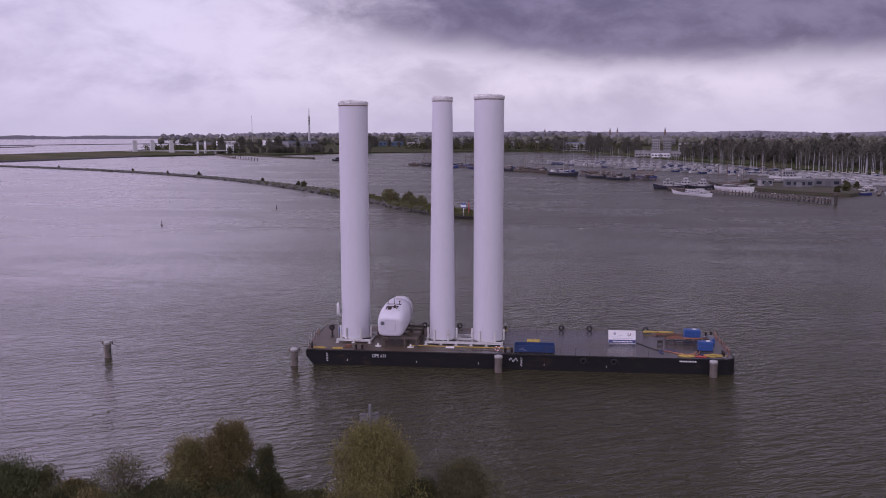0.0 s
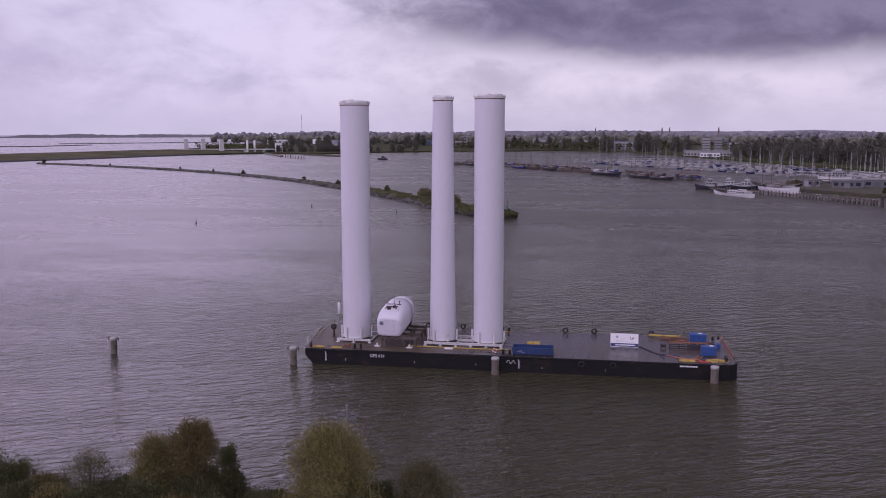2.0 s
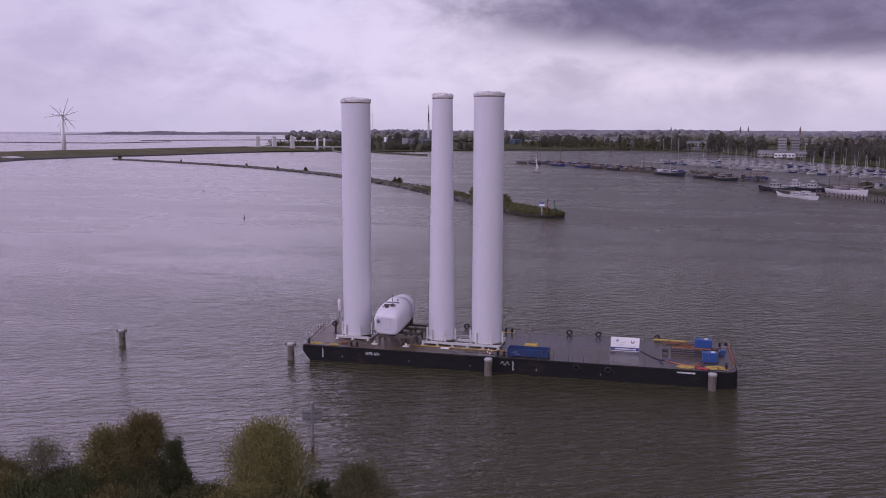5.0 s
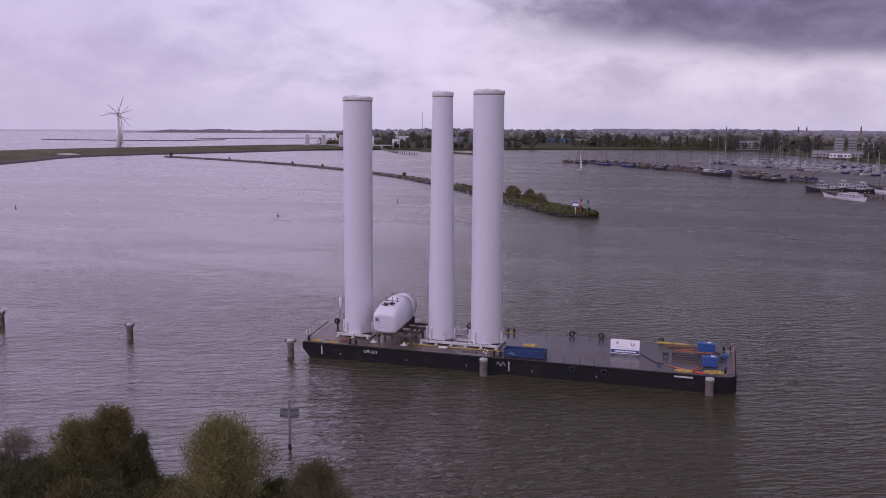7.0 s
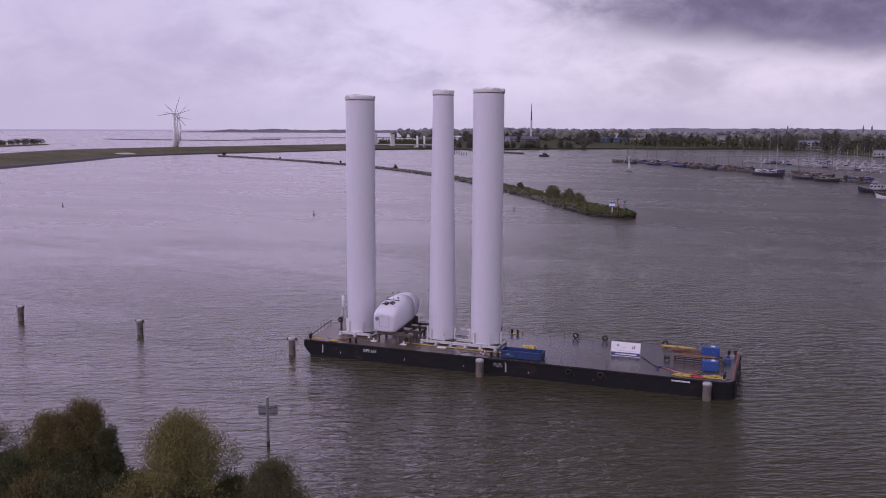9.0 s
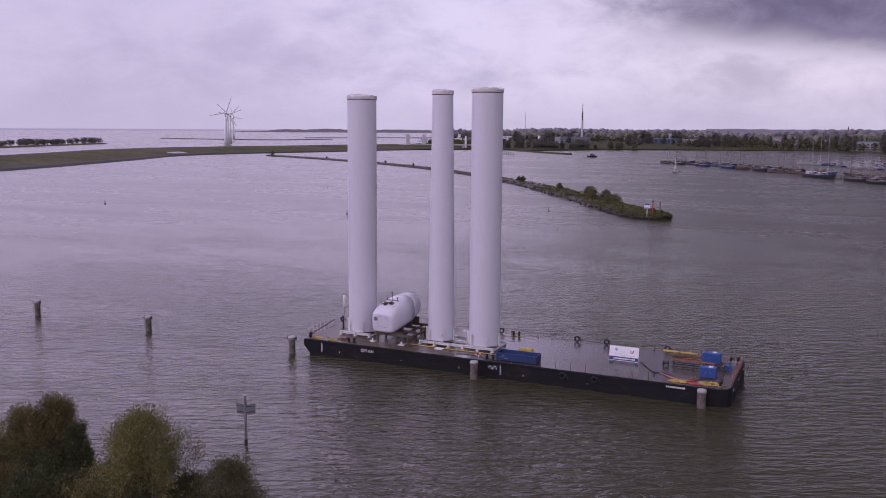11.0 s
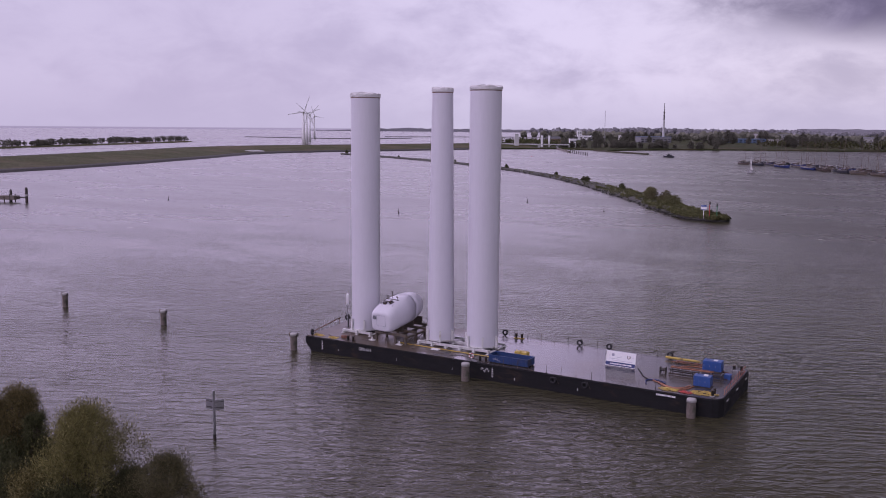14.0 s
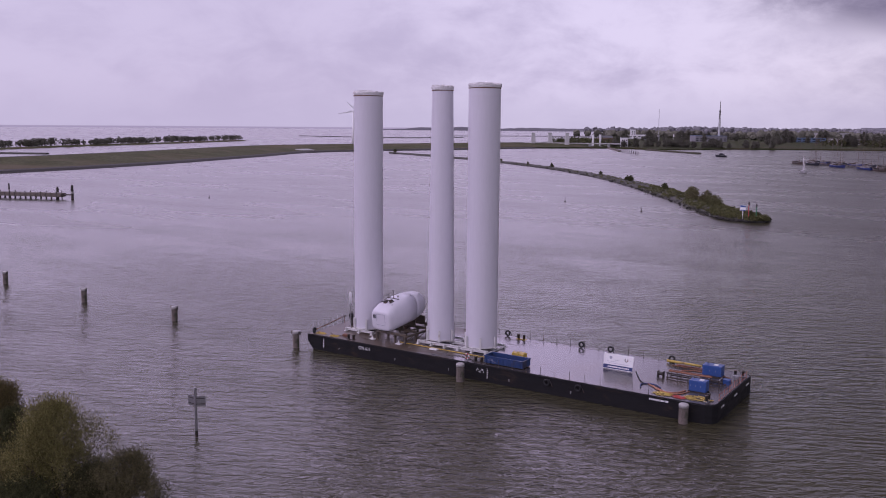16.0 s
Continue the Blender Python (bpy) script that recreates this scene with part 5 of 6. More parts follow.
bmesh.ops.solidify(bm, geom=list(bm.faces), thickness=0.03)
part("sail", bm, CLOTH, sail, "set white sail")
cruiser = build_boat("cabin_cruiser", 11, 3.6, 1.3, BOATHULL, (), ((-0.3, 0.2, 0.4, 1.6), (-0.1, 0.12, 0.34, 2.6)), "small dark cabin cruiser under way", "", "motor boat", ALU, 0.4, BOATWHITE, BOATHULL, 2)
moor(cruiser, -222, 856, 200)

# rows of yachts in the marina
yachts = [
    build_boat("moored_yacht", 8.6, 2.6, 0.85, BOATWHITE, ((0.08, 15, 0.38),), ((-0.18, 0.2, 0.3, 0.55),), "white moored yacht with a bare mast", "yachts in the marina", "sailing yacht", ALU),
    build_boat("moored_yacht", 10.2, 3.0, 0.95, BOATWHITE, ((0.08, 18, 0.38),), ((-0.2, 0.22, 0.3, 0.6),), "larger white moored yacht with a tall bare mast", "yachts in the marina", "sailing yacht", ALU),
    build_boat("moored_yacht", 8.0, 2.5, 0.8, NAVY, ((0.08, 12.5, 0.38),), ((-0.15, 0.2, 0.3, 0.5),), "dark blue moored yacht with a bare mast", "yachts in the marina", "sailing yacht", ALU),
    build_boat("moored_cruiser", 8.5, 2.8, 0.9, BOATWHITE, (), ((-0.3, 0.22, 0.4, 1.4), (-0.12, 0.1, 0.34, 2.2)), "white moored motor cruiser", "cruisers in the marina", "motor boat", ALU, 0.4, None, BOATWHITE, 2),
]
rng = random.Random(21)
used = set()
ROWS = (((2, 812), (164, 545), 58, -32), ((32, 835), (186, 572), 52, -32), ((62, 862), (197, 640), 38, -32),
        ((188, 560), (192, 430), 26, 0), ((214, 585), (222, 405), 34, 0), ((240, 560), (258, 400), 30, 0), ((196, 395), (176, 345), 9, 20), ((225, 380), (205, 330), 9, 20))
for (ax, ay), (bx, by), count, turn in ROWS:
    walkway = bmesh.new()
    d = Vector((bx - ax, by - ay, 0))
    ribbon(walkway, [(ax, ay), (ax + d.x / 2, ay + d.y / 2), (bx, by)], lambda u: [(-0.9, 0.2), (-0.9, 0.55), (0.9, 0.55), (0.9, 0.2)])
    tagged(part("jetty", walkway, PILE), "narrow floating jetty of the marina", "jetty", kind="structure")
    for i in range(count):
        u = (i + 0.5) / count
        k = rng.choice((0, 0, 1, 1, 2, 2, 3))
        side = 1 if i % 2 else -1
        left = Vector((-d.y, d.x, 0)).normalized()
        p = Vector((ax, ay, 0)) + d * u + left * side * 7.2
        moor(yachts[k], p.x, p.y, math.degrees(math.atan2(left.y * side, left.x * side)) + rng.choice((0, 180)) + rng.uniform(-3, 3), k not in used and not used.add(k))

# the timber breastwork in front of the marina
def build_breastwork():
    path = smooth_path([(76, 378, 0), (104, 344, 0), (124, 312, 0), (135, 291, 0)], 9)
    bm = bmesh.new()
    ribbon(bm, [(p.x, p.y) for p in path], lambda u: [(-0.9, 0.9), (-0.9, 1.5), (0.9, 1.5), (0.9, 0.9)])
    wall = tagged(part("pier_breastwork", bm, PILE), "dark timber breastwork with pale-topped posts", "pier", kind="structure")
    for k, p in enumerate(path):
        for s in (-0.9, 0.9):
            bm = bmesh.new()
            cyl(bm, (p.x + s, p.y + s * 0.5, -1.5), (p.x + s, p.y + s * 0.5, 2.2), 0.28, 0.26, 8)
            post = part("post", bm, DARK, wall)
            if k % 3 == 0:
                bm = bmesh.new()
                cyl(bm, (p.x + s, p.y + s * 0.5, 2.2), (p.x + s, p.y + s * 0.5, 2.5), 0.36, 0.3, 8)
                part("cap", bm, PILECAP, post)
    d = thing("dolphin", (136.5, 286.5, 0), "thick dark mooring dolphin at the pier end", "mooring pile")
    bm = bmesh.new()
    cyl(bm, (0, 0, -1.5), (0, 0, 4.2), 0.75, 0.7, 14)
    part("shaft", bm, DARK, d)
    bm = bmesh.new()
    cyl(bm, (0, 0, 4.2), (0, 0, 4.6), 0.8, 0.6, 14)
    part("cap", bm, DARK, d)


build_breastwork()
bm = bmesh.new()
prism(bm, [(118, 392), (128, 425), (150, 436), (186, 420), (184, 372), (160, 338), (146, 346)], -1, 1.3)
tagged(part("quay", bm, SOIL), "small harbour quay with sheds", "quay", kind="structure")


def build_hall(x, y, w, d, h, turn, wall_m, roof_m, label, bays=0, pitched=False, z=1.5, doors=1):
    """A hall or block: walls, roof, doors and a row of windows on its long side (-y)."""
    b = thing("building", (x, y, z), label, "building", "", turn)
    bm = bmesh.new()
    box(bm, -w / 2, w / 2, -d / 2, d / 2, -0.5, h)
    part("wall", bm, wall_m, b)
    bm = bmesh.new()
    if pitched:
        r = [bm.verts.new(p) for p in ((-w / 2 - 0.5, -d / 2 - 0.5, h), (w / 2 + 0.5, -d / 2 - 0.5, h), (w / 2 + 0.5, 0, h + d * 0.28), (-w / 2 - 0.5, 0, h + d * 0.28), (-w / 2 - 0.5, d / 2 + 0.5, h), (w / 2 + 0.5, d / 2 + 0.5, h))]
        for f in ((0, 1, 2, 3), (3, 2, 5, 4), (0, 3, 4), (1, 5, 2), (0, 4, 5, 1)):
            bm.faces.new([r[i] for i in f])
    else:
        box(bm, -w / 2 - 0.4, w / 2 + 0.4, -d / 2 - 0.4, d / 2 + 0.4, h, h + 0.7)
    part("roof", bm, roof_m, b)
    for i in range(bays):
        for lev in range(max(1, int(h // 4))):
            bm = bmesh.new()
            x0 = -w / 2 + (i + 0.2) * w / bays
            box(bm, x0, x0 + 0.6 * w / bays, -d / 2 - 0.06, -d / 2 - 0.005, 1.2 + lev * 3.6, 2.9 + lev * 3.6)
            part("window", bm, GLASS, b)
    for i in range(doors):
        bm = bmesh.new()
        x0 = -w / 2 + (i + 0.5) * w / doors
        box(bm, x0 - 1.6, x0 + 1.6, -d / 2 - 0.1, -d / 2 - 0.061, 0, 3.6 if h > 4.5 else h * 0.7)
        part("door", bm, ROOF, b)
    return b


build_hall(150, 394, 15, 8, 3.8, -8, ROOF, ROOF, "grey harbour shed with a flat roof", 4, z=1.3)
build_hall(168, 402, 14, 8, 4.2, -8, ROOF, FACADE, "low grey harbour shed", 3, z=1.3)
build_hall(134, 403, 7, 5, 3.4, 10, FACADE, ROOF, "small pale harbour hut", 2, z=1.3)
quay_bush = build_tree("shrub", 3.4, 4.6, 301, DARKLEAF, 900, 0.5, 12, 0.03, "dark shrub on the harbour quay", "shrubs on the quay", "shrub")
for i, (x, y) in enumerate(((178, 400), (172, 380), (165, 360), (158, 350), (180, 388), (140, 425), (128, 412))):
    if i:
        copy_thing(quay_bush, pose(x, y, 1.2, 0, 0, 70 * i))
    else:
        quay_bush.matrix_basis = pose(x, y, 1.2)
# the town side
for args in (
    (64, 1305, 44, 24, 13, -5, FACADE, BLUEROOF, "tall pale boat hall with a blue roof", 8),
    (152, 1012, 54, 20, 6, -12, FACADE, ROOF, "long white office block behind the marina", 14),
    (150, 968, 22, 12, 5, -12, WHITE, ROOF, "white club house behind the marina", 6),
    (172, 1190, 11, 11, 20, -10, FACADE, ROOF, "pale narrow high-rise block of flats", 4),
    (189, 1194, 11, 11, 22, -10, FACADE, ROOF, "pale narrow high-rise block of flats", 4),
    (183, 1010, 12, 12, 16, -10, FACADE, ROOF, "grey apartment block behind the marina", 4),
    (203, 1012, 18, 12, 15, -10, FACADE, ROOF, "grey apartment block behind the marina", 5),
    (-480, 1650, 62, 36, 11, 35, ROOF, BLUEROOF, "blue-grey industrial hall by the mast", 8),
    (-610, 1880, 34, 24, 10, 35, WHITE, WHITE, "white industrial hall among trees", 4),
    (-320, 2090, 90, 50, 16, 35, FACADE, FACADE, "large pale distribution hall", 6),
    (-218, 1630, 66, 36, 9, 35, FACADE, FACADE, "low pale industrial hall", 8),
    (-330, 1780, 76, 34, 8, 35, BLUEROOF, BLUEROOF, "low blue industrial hall", 8),
    (-150, 1900, 70, 34, 10, 20, FACADE, ROOF, "pale industrial hall among trees", 6),
    (-30, 1720, 60, 30, 9, 10, FACADE, ROOF, "pale industrial hall behind trees", 6),
    (-560, 1330, 24, 14, 9, 40, BRICKWALL, ROOF, "brick house with a grey roof", 5),
    (-700, 1830, 40, 20, 9, 35, WHITE, WHITE, "white hall by the lake", 4),
    (-735, 1900, 10, 10, 20, 35, WHITE, WHITE, "tall white silo by the lake", 2),
    (-640, 1760, 36, 18, 8, 35, FACADE, WHITE, "pale hall by the lake", 4),
):
    build_hall(*args, pitched=args[8].startswith("brick"))

# ---------------------------------------------------------------- sluice, masts
for x, y in ((-548, 1045), (-535, 1072), (-506, 1069)):
    s = thing("sluice_pylon", (x, y, 0), "tapered pale concrete sluice pylon", "pylon", "sluice pylons", 35)
    bm = bmesh.new()
    prism(bm, [(-3.4, -3), (3.4, -3), (3.4, 3), (-3.4, 3)], -1, 20)
    for v in bm.verts:
        if v.co.z > 5:
            v.co.x *= 0.72
            v.co.y *= 0.8
    bmesh.ops.bevel(bm, geom=list(bm.edges), offset=0.2, segments=1, affect="EDGES")
    part("shaft", bm, CONCRETE, s)
    bm = bmesh.new()
    box(bm, -2.7, 2.7, -2.6, 2.6, 20, 20.8, 0.1)
    part("top_slab", bm, CONCRETE, s)
    bm = bmesh.new()
    box(bm, -4.4, 4.4, -4, 4, -1, 1.6, 0.2)
    part("footing", bm, DARK, s)
bm = bmesh.new()
ribbon(bm, [(-560, 1040), (-530, 1075), (-500, 1085), (-440, 1105)], lambda u: [(-3, 5.0), (-3, 6.4), (3, 6.4), (3, 5.0)])
for x, y in ((-552, 1050), (-520, 1079), (-480, 1092), (-455, 1101)):
    box(bm, x - 1.5, x + 1.5, y - 1.5, y + 1.5, -1, 5.1)
tagged(part("bridge", bm, CONCRETE), "low pale road bridge at the sluice", "bridge", kind="structure")
for x, y in ((-484, 1110), (-476, 1118)):
    s = thing("bridge_tower", (x, y, 1.5), "slim white bridge lifting tower", "tower", "bridge towers")
    bm = bmesh.new()
    box(bm, -1.2, 1.2, -1.2, 1.2, 0, 17, 0.1)
    part("shaft", bm, WHITE, s)
    bm = bmesh.new()
    box(bm, -1.5, 1.5, -1.5, 1.5, 17, 17.8, 0.1)
    part("cap", bm, ROOF, s)
build_hall(-440, 1120, 9, 8, 13, 35, WHITE, ROOF, "bridge keeper's tower house", 3)
for path, m in (([(-440, 1066), (-396, 985), (-372, 940)], PILE), ([(-372, 1030), (-320, 975), (-267, 925)], SOIL)):
    bm = bmesh.new()
    ribbon(bm, [(p.x, p.y) for p in smooth_path([(x, y, 0) for x, y in path], 4)], lambda u: [(-2.2, -1), (-1.8, 1.6), (1.8, 1.6), (2.2, -1)])
    tagged(part("guide_pier", bm, m), "low dark guide pier at the sluice", "pier", kind="structure")
for i in range(9):
    p = thing("guide_pile", (-366 + 7 * i, 930 - 11 * i, 0), "dark guide pile in a row", "mooring pile", "guide piles at the sluice")
    bm = bmesh.new()
    cyl(bm, (0, 0, -1.5), (0, 0, 3.2), 0.5, 0.45, 8)
    part("shaft", bm, DARK, p)
    bm = bmesh.new()
    cyl(bm, (0, 0, 3.2), (0, 0, 3.5), 0.55, 0.4, 8)
    part("cap", bm, DARK, p)

mast = thing("radio_mast", (-464, 1665, 1.5), "tall slim radio mast, pale below and dark above", "radio mast")
bm = bmesh.new()
lathe(bm, [(2.6, 0), (2.2, 20), (1.9, 44), (1.9, 45)], 16)
part("shaft", bm, CONCRETE, mast)
for z in (45, 52, 58):
    bm = bmesh.new()
    lathe(bm, [(1.4, z), (1.8, z + 0.4), (1.8, z + 1.6), (1.4, z + 2)], 12)
    part("platform", bm, DARK, mast)
bm = bmesh.new()
lathe(bm, [(1.3, 45), (1.2, 62), (0.8, 62.1), (0.4, 79)], 10)
part("aerial", bm, DARK, mast)
m2 = thing("thin_mast", (-560, 1590, 1.5), "very thin distant aerial mast", "radio mast")
bm = bmesh.new()
cyl(bm, (0, 0, 0), (0, 0, 62), 0.5, 0.3, 6)
part("pole", bm, STEEL, m2)
bm = bmesh.new()
box(bm, -1, 1, -1, 1, 0, 1)
part("base", bm, CONCRETE, m2)
for x, y, h in ((24, 2900, 40), (240, 2900, 42), (264, 2900, 42), (420, 2900, 43)):
    c = thing("church_tower", (x, y, 1.5), "distant church tower above the trees", "church", "churches of the town")
    bm = bmesh.new()
    box(bm, -2.2, 2.2, -2.2, 2.2, 0, h * 0.8)
    part("tower", bm, BRICKWALL, c)
    bm = bmesh.new()
    cyl(bm, (0, 0, h * 0.8), (0, 0, h), 2.3, 0.2, 8)
    part("spire", bm, ROOF, c)

# ---------------------------------------------------------------- island tip: posts and scrub
tip = thing("channel_sign", (-25.5, 209.5, 0.6), "blue and white channel sign on a pale post", "sign")
bm = bmesh.new()
cyl(bm, (0, 0, -0.8), (0, 0, 5.0), 0.12, 0.12, 8)
part("post", bm, WHITE, tip)
bm = bmesh.new()
box(bm, -1.0, 1.0, -0.16, -0.13, 3.0, 4.9, 0.01)
brd = part("board", bm, WHITE, tip)
for z0, z1 in ((4.25, 4.85), (3.05, 3.35)):
    bm = bmesh.new()
    box(bm, -0.95, 0.95, -0.175, -0.162, z0, z1)
    part("blue_band", bm, BLUE, brd, "blue band")
for x, y, m, h, lab in ((-23.4, 209.0, RED, 5.6, "red beacon post at the breakwater's tip"), (-20.8, 209.0, GREEN, 5.0, "dark green beacon post at the breakwater's tip")):
    p = thing("beacon_post", (x, y, 0.4), lab, "beacon", "beacons at the tip")
    bm = bmesh.new()
    cyl(bm, (0, 0, -0.8), (0, 0, h), 0.2, 0.16, 10)
    part("post", bm, m, p)
    bm = bmesh.new()
    cyl(bm, (0, 0, h), (0, 0, h + 0.9), 0.4, 0.15, 10)
    part("lantern", bm, DARK, p)


def stuff_leaves(name, spots, leaf, count, size, label, category, squash=0.8):
    """Uncounted growth: many lobes of leaf sprays in one mesh."""
    rng = random.Random(len(spots))
    vs, fs = [], []
    for x, y, z, r, n in spots:
        for _ in range(n):
            v = Vector((rng.gauss(0, 1), rng.gauss(0, 1), rng.gauss(0, 1))).normalized() * r * (0.5 + 0.6 * rng.random() ** 0.7)
            p = Vector((x + v.x, y + v.y, max(0.05, z + v.z * squash)))
            q = Euler((rng.uniform(0, 6.3), rng.uniform(0, 6.3), rng.uniform(0, 6.3))).to_matrix()
            s = size * rng.uniform(0.6, 1.4)
            i = len(vs)
            vs += [q @ Vector(k) * s + p for k in ((-0.5, -0.28, 0), (0.1, -0.5, 0.1), (0.55, 0.1, 0), (-0.1, 0.5, 0.1))]
            fs.append((i, i + 1, i + 2, i + 3))
    me = bpy.data.meshes.new(name)
    me.from_pydata(vs, [], fs)
    me.materials.append(leaf)
    return tagged(new(name, me), label, category, kind="stuff")


rng = random.Random(5)
spots = []
n_dam = len(DAM) - 1
for i in range(760):
    u = rng.random() ** 1.1 * 0.55 if i < 620 else rng.uniform(0.5, 1.0)
    k = u * n_dam
    j = min(int(k), n_dam - 1)
    p = DAM[j].lerp(DAM[j + 1], k - j)
    d = (DAM[j + 1] - DAM[j]).normalized()
    half = dam_half(u)
    a = rng.uniform(-0.75, 0.75) * half
    r = rng.uniform(0.8, 1.7) * (1 if u < 0.42 else 0.5)
    spots.append((p.x - d.y * a, p.y + d.x * a, 0.9 + 0.4 * r * (1 - abs(a) / half), r, 60 if u < 0.42 else 24))
stuff_leaves("scrub", spots, REED, 0, 0.4, "dense green scrub and reeds on the breakwater", "scrub", 0.6)
bush = [build_tree("bush", 5.0, 5.6, 91, BROWNLEAF, 2200, 0.28, 16, 0.08, "budding bush on the breakwater", "bushes on the breakwater", "bush"), build_tree("bush", 3.4, 3.6, 92, DARKLEAF, 1400, 0.3, 12, 0.05, "dark green bush on the breakwater", "bushes on the breakwater", "bush")]
for i, (u, k, s) in enumerate(((0.225, 0, 0.9), (0.24, 0, 0.8), (0.258, 0, 1.05), (0.275, 0, 0.9), (0.29, 0, 1.1), (0.305, 0, 1.0), (0.385, 1, 1.0), (0.47, 1, 1.0), (0.485, 1, 0.8), (0.04, 1, 0.7), (0.02, 1, 0.6), (0.55, 1, 0.7), (0.66, 1, 0.9), (0.72, 1, 0.6), (0.78, 1, 0.6), (0.985, 1, 1.1), (0.88, 1, 0.6))):
    j = int(u * n_dam)
    p = DAM[j].lerp(DAM[min(j + 1, n_dam)], u * n_dam - j)
    b = bush[k] if i in (0, 6) else None
    m = pose(p.x + 1.5, p.y + 1.5, 1.1, 0, 0, 47 * i) @ Matrix.Scale(s, 4)
    if b:
        b.matrix_basis = m
    else:
        o = copy_thing(bush[k], pose(p.x + 1.5 * (i % 3 - 1), p.y + 1.5, 1.1, 0, 0, 47 * i))
        o.scale = (s, s, s)
# armour stones along the water's edge of the breakwater
vs, fs = [], []
for i in range(800):
    u = rng.random() ** 1.5
    k = u * n_dam
    j = min(int(k), n_dam - 1)
    p, d = DAM[j].lerp(DAM[j + 1], k - j), (DAM[j + 1] - DAM[j]).normalized()
    a = rng.choice((-1, 1)) * dam_half(u) * rng.uniform(0.70, 0.95)
    c = Vector((p.x - d.y * a, p.y + d.x * a, 0.1 + 0.35 * rng.random()))
    q = Euler((rng.uniform(0, 6.3), rng.uniform(0, 6.3), rng.uniform(0, 6.3))).to_matrix()
    s = rng.uniform(0.3, 0.7)
    b = len(vs)
    vs += [c + q @ Vector(t) * s * rng.uniform(0.8, 1.2) for t in ((1, 0, 0), (-1, 0, 0), (0, 1, 0), (0, -1, 0), (0, 0, 0.8), (0, 0, -0.8))]
    fs += [(b + t[0], b + t[1], b + t[2]) for t in ((0, 2, 4), (2, 1, 4), (1, 3, 4), (3, 0, 4), (2, 0, 5), (1, 2, 5), (3, 1, 5), (0, 3, 5))]
me = bpy.data.meshes.new("armour_stones")
me.from_pydata(vs, [], fs)
me.materials.append(STONE)
tagged(new("armour_stones", me), "dark tumbled stones along the breakwater", "stones", kind="stuff")

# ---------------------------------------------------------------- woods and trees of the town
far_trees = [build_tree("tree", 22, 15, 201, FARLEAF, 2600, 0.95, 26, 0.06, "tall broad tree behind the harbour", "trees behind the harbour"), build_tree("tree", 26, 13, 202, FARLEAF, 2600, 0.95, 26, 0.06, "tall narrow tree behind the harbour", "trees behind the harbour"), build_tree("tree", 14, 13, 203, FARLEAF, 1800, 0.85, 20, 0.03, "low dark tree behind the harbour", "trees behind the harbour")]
rng = random.Random(8)
spots = []
line = smooth_path([(172, 955, 0), (232, 740, 0), (282, 590, 0), (335, 475, 0), (410, 350, 0), (560, 240, 0)], 12)
for p in line:
    for depth, hs in ((8, 0.8), (30, 0.95), (60, 1.05)):
        q = Vector((p.x + depth * 0.85 + rng.uniform(-7, 7), p.y + depth * 0.45 + rng.uniform(-9, 9), 1.4))
        spots.append((q.x, q.y, rng.choice((0, 1, 1, 2) if depth < 20 else (0, 1)), hs * rng.uniform(0.85, 1.1)))
for x, y, s in ((31, 1292, 1.2), (42, 1298, 1.1), (80, 1215, 1.2), (92, 1205, 1.25), (104, 1200, 1.15), (128, 1170, 1.2), (142, 1160, 1.15), (8, 1330, 0.9)):
    spots.append((x, y, 0, s))
for i in range(46):   # shrubby shore by the sluice
    u = rng.random()
    x = -455 + 200 * u + rng.uniform(-10, 10)
    y = 1075 + 110 * u + rng.uniform(8, 60)
    spots.append((x, y, 2, rng.uniform(0.5, 1.0)))
for i in range(60):
    spots.append((rng.uniform(-620, -120), rng.uniform(1420, 1900), rng.choice((0, 2)), rng.uniform(0.6, 1.2)))
for i in range(30):
    spots.append((rng.uniform(-200, 60), rng.uniform(1400, 1500), rng.choice((0, 1)), rng.uniform(0.7, 0.9)))
first = set()
for x, y, k, s in spots:
    if k in first:
        o = copy_thing(far_trees[k], pose(x, y, 1.4, 0, 0, rng.uniform(0, 360)))
    else:
        first.add(k)
        o = far_trees[k]
        o.matrix_basis = pose(x, y, 1.4)
    o.scale = (s, s, s * rng.uniform(0.9, 1.1))


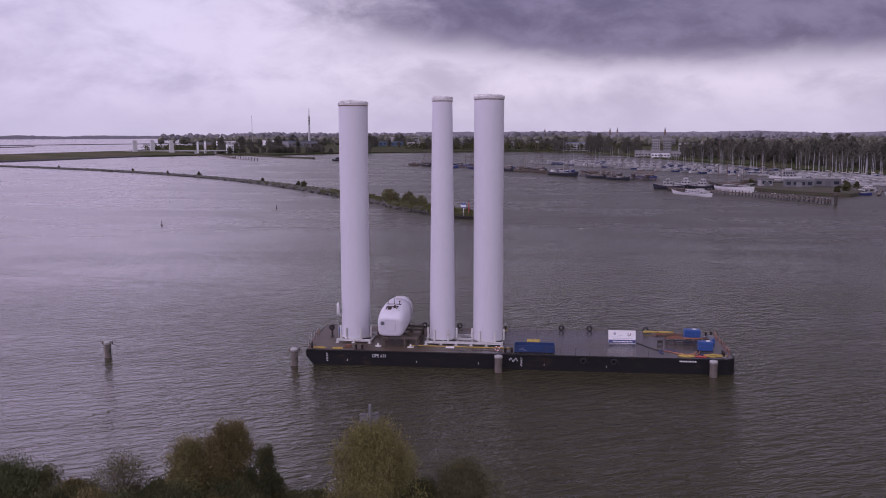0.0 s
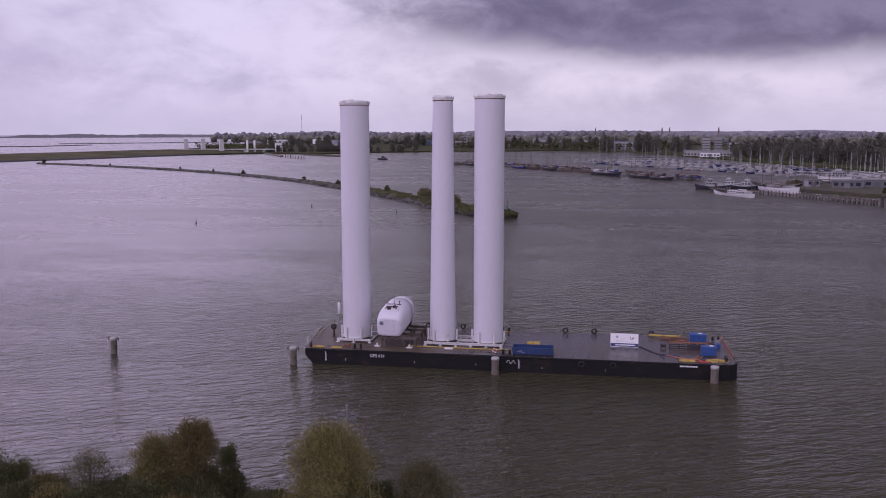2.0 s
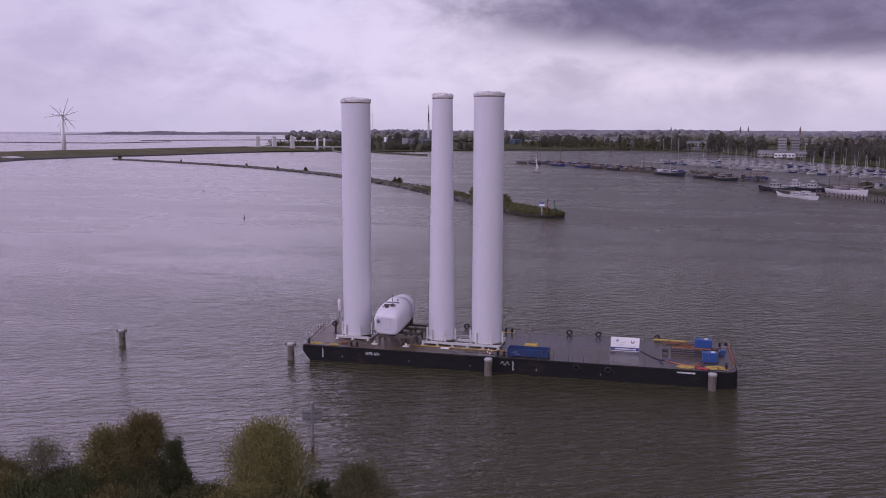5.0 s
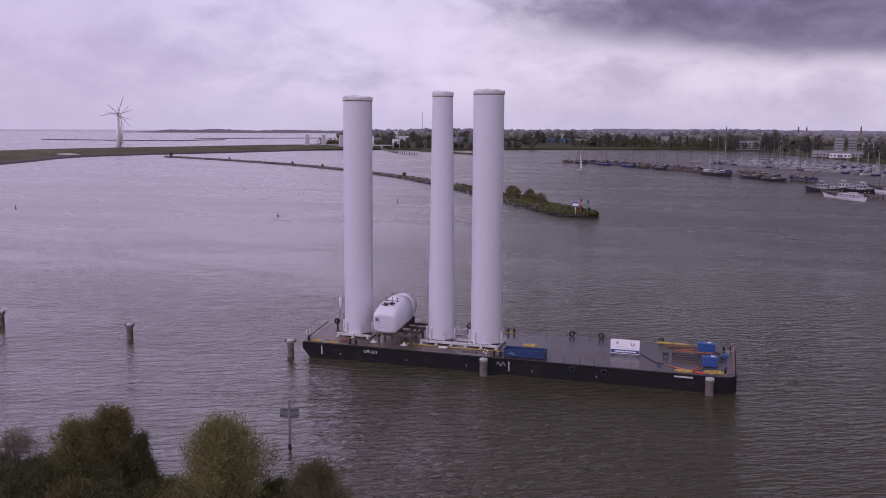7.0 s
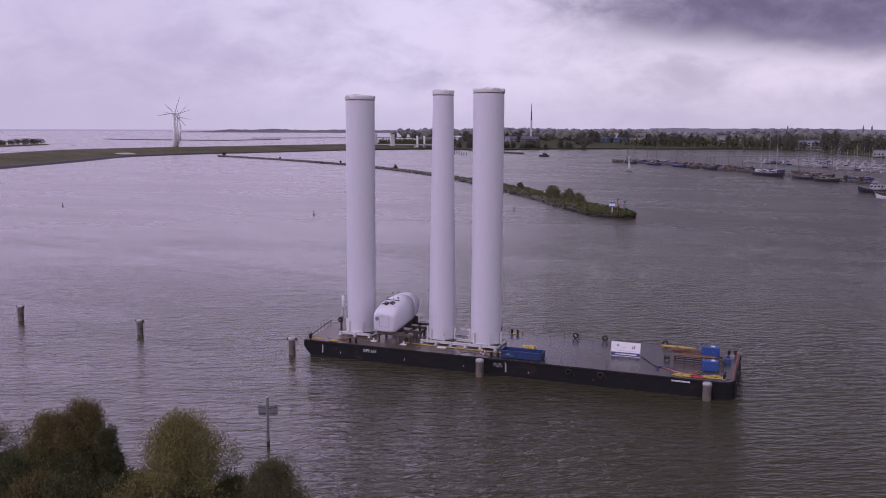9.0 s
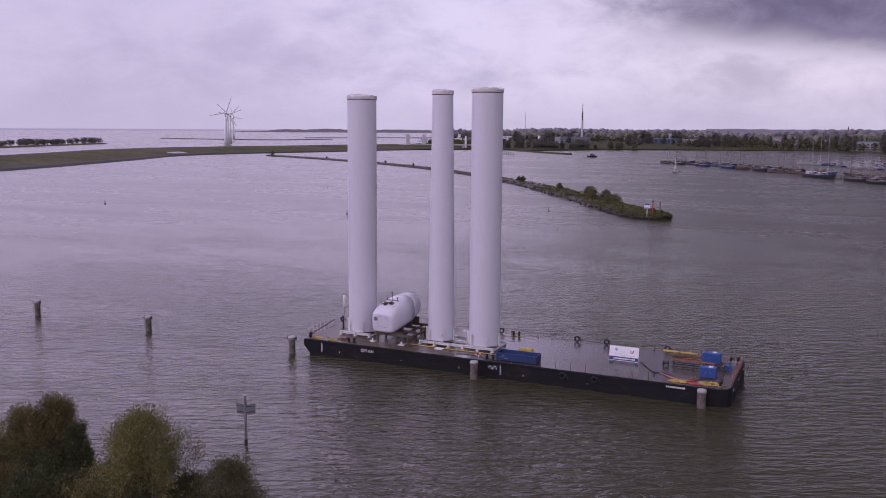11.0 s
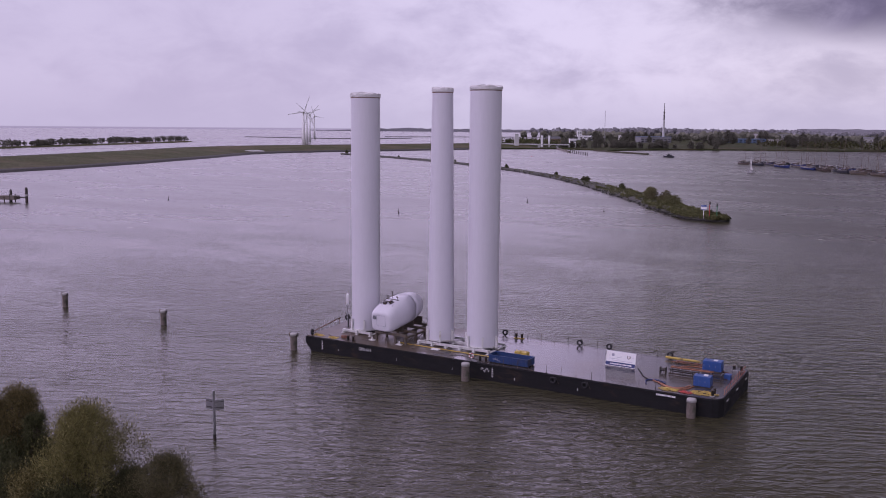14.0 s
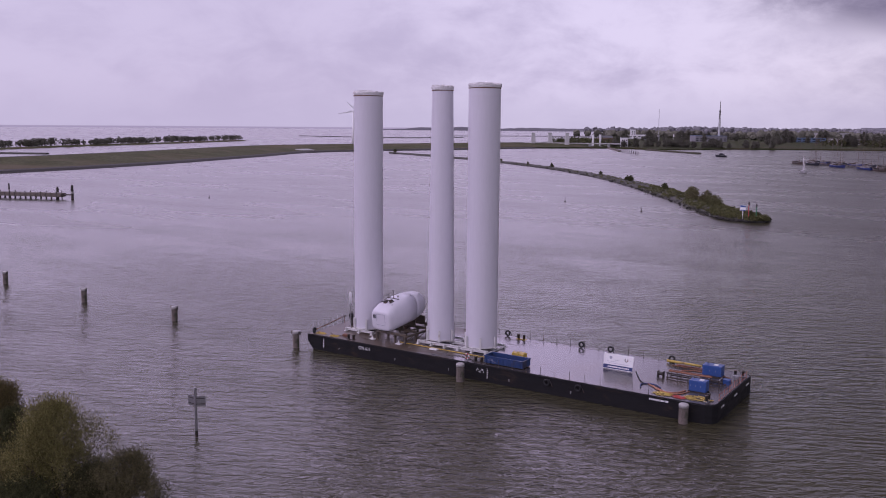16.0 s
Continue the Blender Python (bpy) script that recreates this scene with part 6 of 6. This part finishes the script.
def woods(name, a, b, depth, count, h, label, leaf, size, n=26):
    rng = random.Random(name + str(a))
    spots = []
    a, b = Vector((*a, 0)), Vector((*b, 0))
    side = Vector((-(b - a).y, (b - a).x, 0)).normalized()
    for i in range(count):
        u = rng.random()
        p = a.lerp(b, u) + side * rng.uniform(0, depth)
        k = h * (0.72 + 0.38 * noise.noise((u * 9, a.x, 0)) + 0.2 * rng.random())
        r = k * rng.uniform(0.35, 0.5)
        spots.append((p.x, p.y, 1.5 + max(r * 0.6, k - r), r, n))
        spots.append((p.x + rng.uniform(-r, r), p.y, 1.5 + k * 0.35, r, n // 2))
    if size < 2.4:
        stuff_leaves(name, spots, leaf, 0, size, label, "woods", 0.95)
        return
    # beyond two kilometres: uneven lobed crowns
    ball = bmesh.new()
    bmesh.ops.create_icosphere(ball, subdivisions=2, radius=1.0)
    base = [v.co.copy() for v in ball.verts]
    tris = [[v.index for v in f.verts] for f in ball.faces]
    ball.free()
    vs, fs = [], []
    for x, y, z, r, _ in spots:
        i = len(vs)
        for c in base:
            k = r * (1 + 0.45 * noise.noise(c * 2.2 + Vector((x, y, 0))) + rng.uniform(-0.08, 0.08))
            vs.append((x + c.x * k, y + c.y * k, max(0.5, z + c.z * k * 0.9)))
        fs += [[i + t for t in f] for f in tris]
    me = bpy.data.meshes.new(name)
    me.from_pydata(vs, [], fs)
    me.materials.append(leaf)
    tagged(new(name, me), label, "woods", kind="stuff")


# FARLEAF already includes a little painted haze
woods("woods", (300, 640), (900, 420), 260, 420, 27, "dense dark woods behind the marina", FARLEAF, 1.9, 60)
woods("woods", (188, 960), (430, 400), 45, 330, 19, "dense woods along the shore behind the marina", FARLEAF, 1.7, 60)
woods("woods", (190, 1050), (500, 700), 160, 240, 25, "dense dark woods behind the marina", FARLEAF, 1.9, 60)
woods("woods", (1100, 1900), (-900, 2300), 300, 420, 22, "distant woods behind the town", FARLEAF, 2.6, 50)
# the haze on these woods is in their leaf colour
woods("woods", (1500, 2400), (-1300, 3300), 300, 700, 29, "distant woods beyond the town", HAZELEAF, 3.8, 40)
woods("woods", (160, 1290), (-220, 1480), 60, 120, 15, "low woods along the far bank", DARKLEAF, 2.0)
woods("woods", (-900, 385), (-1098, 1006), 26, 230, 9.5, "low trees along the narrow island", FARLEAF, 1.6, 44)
woods("woods", (-430, 1140), (-640, 1420), 70, 110, 11, "low trees behind the sluice", DARKLEAF, 1.6, 22)
for i in range(40):   # houses among the trees
    x, y = rng.uniform(-300, 900), rng.uniform(1650, 2500)
    build_hall(x, y, rng.uniform(14, 40), rng.uniform(10, 18), rng.uniform(6, 12), rng.uniform(-30, 40), rng.choice((FACADE, BRICKWALL, WHITE)), rng.choice((ROOF, BRICKWALL, ROOF)), "distant town house among the trees", 3, True)

# ---------------------------------------------------------------- lake side
for k, (path, half, m, lab) in enumerate((
    ([(-1250, 1842), (-1130, 2010), (-1014, 2158), (-900, 2330)], 9, STONE, "long dark breakwater out in the lake"),
    ([(-1420, 1500), (-1129, 1499), (-1095, 1640), (-1086, 1702)], 7, STONE, "dark breakwater out in the lake"),
    ([(-896, 367), (-919, 460), (-978, 609), (-1025, 785), (-1102, 1003)], 16, GRASS, "narrow green island in the lake"),
    ([(-820, 360), (-789, 386), (-746, 409)], 4, STONE, "short stone pier on the lake side"),
)):
    bm = bmesh.new()
    ribbon(bm, [(p.x, p.y) for p in smooth_path([(x, y, 0) for x, y in path], 4)], lambda u: [(-half, -1), (-half * 0.5, 1.3), (half * 0.5, 1.3), (half, -1)])
    tagged(part(("lake_breakwater", "lake_breakwater", "lake_island", "lake_pier")[k], bm, m), lab, "breakwater", kind="structure")
bm = bmesh.new()
ribbon(bm, [(p.x, p.y) for p in DIKE], lambda u: [(67.5, 6.41), (67.5, 6.46), (72.5, 6.46), (72.5, 6.41)])
tagged(part("dike_road", bm, ROAD), "narrow asphalt road on the dike", "road", kind="structure")
bm = bmesh.new()
ribbon(bm, [(p.x, p.y) for p in DIKE], lambda u: [(-8.2, -1), (-5.6, 0.1), (-2.6, 1.25), (3.0, 1.75), (3.0, 1.2)])
tagged(part("dike_revetment", bm, STONE), "dark stone facing along the foot of the dike", "revetment", kind="structure")
slab = bmesh.new()
ribbon(slab, [(-606, 628), (-606, 636), (-605, 644)], lambda u: [(6, 2.0), (6, 2.5), (18, 3.5), (18, 2.8)])
tagged(part("dike_slab", slab, CONCRETE), "pale concrete slab on the dike's slope", "slab", kind="structure")

# the timber jetty at the left
def build_jetty():
    path = [Vector((-345, 93, 0)), Vector((-282, 119, 0))]
    d = (path[1] - path[0]).normalized()
    left = Vector((-d.y, d.x, 0))
    bm = bmesh.new()
    ribbon(bm, [(path[0].x, path[0].y), (-312, 106.6), (path[1].x, path[1].y)], lambda u: [(-2.0, 0.9), (-2.0, 2.4), (2.0, 2.4), (2.0, 0.9)])
    deck = tagged(part("jetty_timber", bm, PILE), "dark timber jetty on many piles", "jetty", kind="structure")
    for i in range(28):
        for s in (-1.9, 1.9):
            p = path[0] + d * (i * 2.45) + left * s
            bm = bmesh.new()
            cyl(bm, (p.x, p.y, -1.5), (p.x, p.y, 3.1 if i % 3 == 0 else 2.45), 0.22, 0.2, 7)
            part("pile", bm, DARK, deck)
    for at, h, r in (((-276.5, 119.5), 5.6, 0.55), ((-286, 119), 4.4, 0.5), ((-307, 110), 5.6, 0.35), ((-318, 106), 4.0, 0.4)):
        p = thing("jetty_dolphin", (at[0], at[1], 0), "tall dark mooring pile with a white band", "mooring pile", "dolphins at the jetty")
        bm = bmesh.new()
        cyl(bm, (0, 0, -1.5), (0, 0, h), r, r, 12)
        part("shaft", bm, DARK, p)
        bm = bmesh.new()
        cyl(bm, (0, 0, h * 0.45), (0, 0, h * 0.6), r + 0.02, r + 0.02, 12)
        part("band", bm, PILECAP, p)
        bm = bmesh.new()
        cyl(bm, (0, 0, h), (0, 0, h + 0.5), r * 0.9, r * 0.5, 12)
        part("cap", bm, DARK, p)
    bm = bmesh.new()
    cyl(bm, (-282, 119, 1.9), (-276.6, 119.5, 1.9), 0.3, 0.3, 8)
    part("walk_beam", bm, DARK, deck)


build_jetty()

# far shores at the edge of sight, their haze put into the colour
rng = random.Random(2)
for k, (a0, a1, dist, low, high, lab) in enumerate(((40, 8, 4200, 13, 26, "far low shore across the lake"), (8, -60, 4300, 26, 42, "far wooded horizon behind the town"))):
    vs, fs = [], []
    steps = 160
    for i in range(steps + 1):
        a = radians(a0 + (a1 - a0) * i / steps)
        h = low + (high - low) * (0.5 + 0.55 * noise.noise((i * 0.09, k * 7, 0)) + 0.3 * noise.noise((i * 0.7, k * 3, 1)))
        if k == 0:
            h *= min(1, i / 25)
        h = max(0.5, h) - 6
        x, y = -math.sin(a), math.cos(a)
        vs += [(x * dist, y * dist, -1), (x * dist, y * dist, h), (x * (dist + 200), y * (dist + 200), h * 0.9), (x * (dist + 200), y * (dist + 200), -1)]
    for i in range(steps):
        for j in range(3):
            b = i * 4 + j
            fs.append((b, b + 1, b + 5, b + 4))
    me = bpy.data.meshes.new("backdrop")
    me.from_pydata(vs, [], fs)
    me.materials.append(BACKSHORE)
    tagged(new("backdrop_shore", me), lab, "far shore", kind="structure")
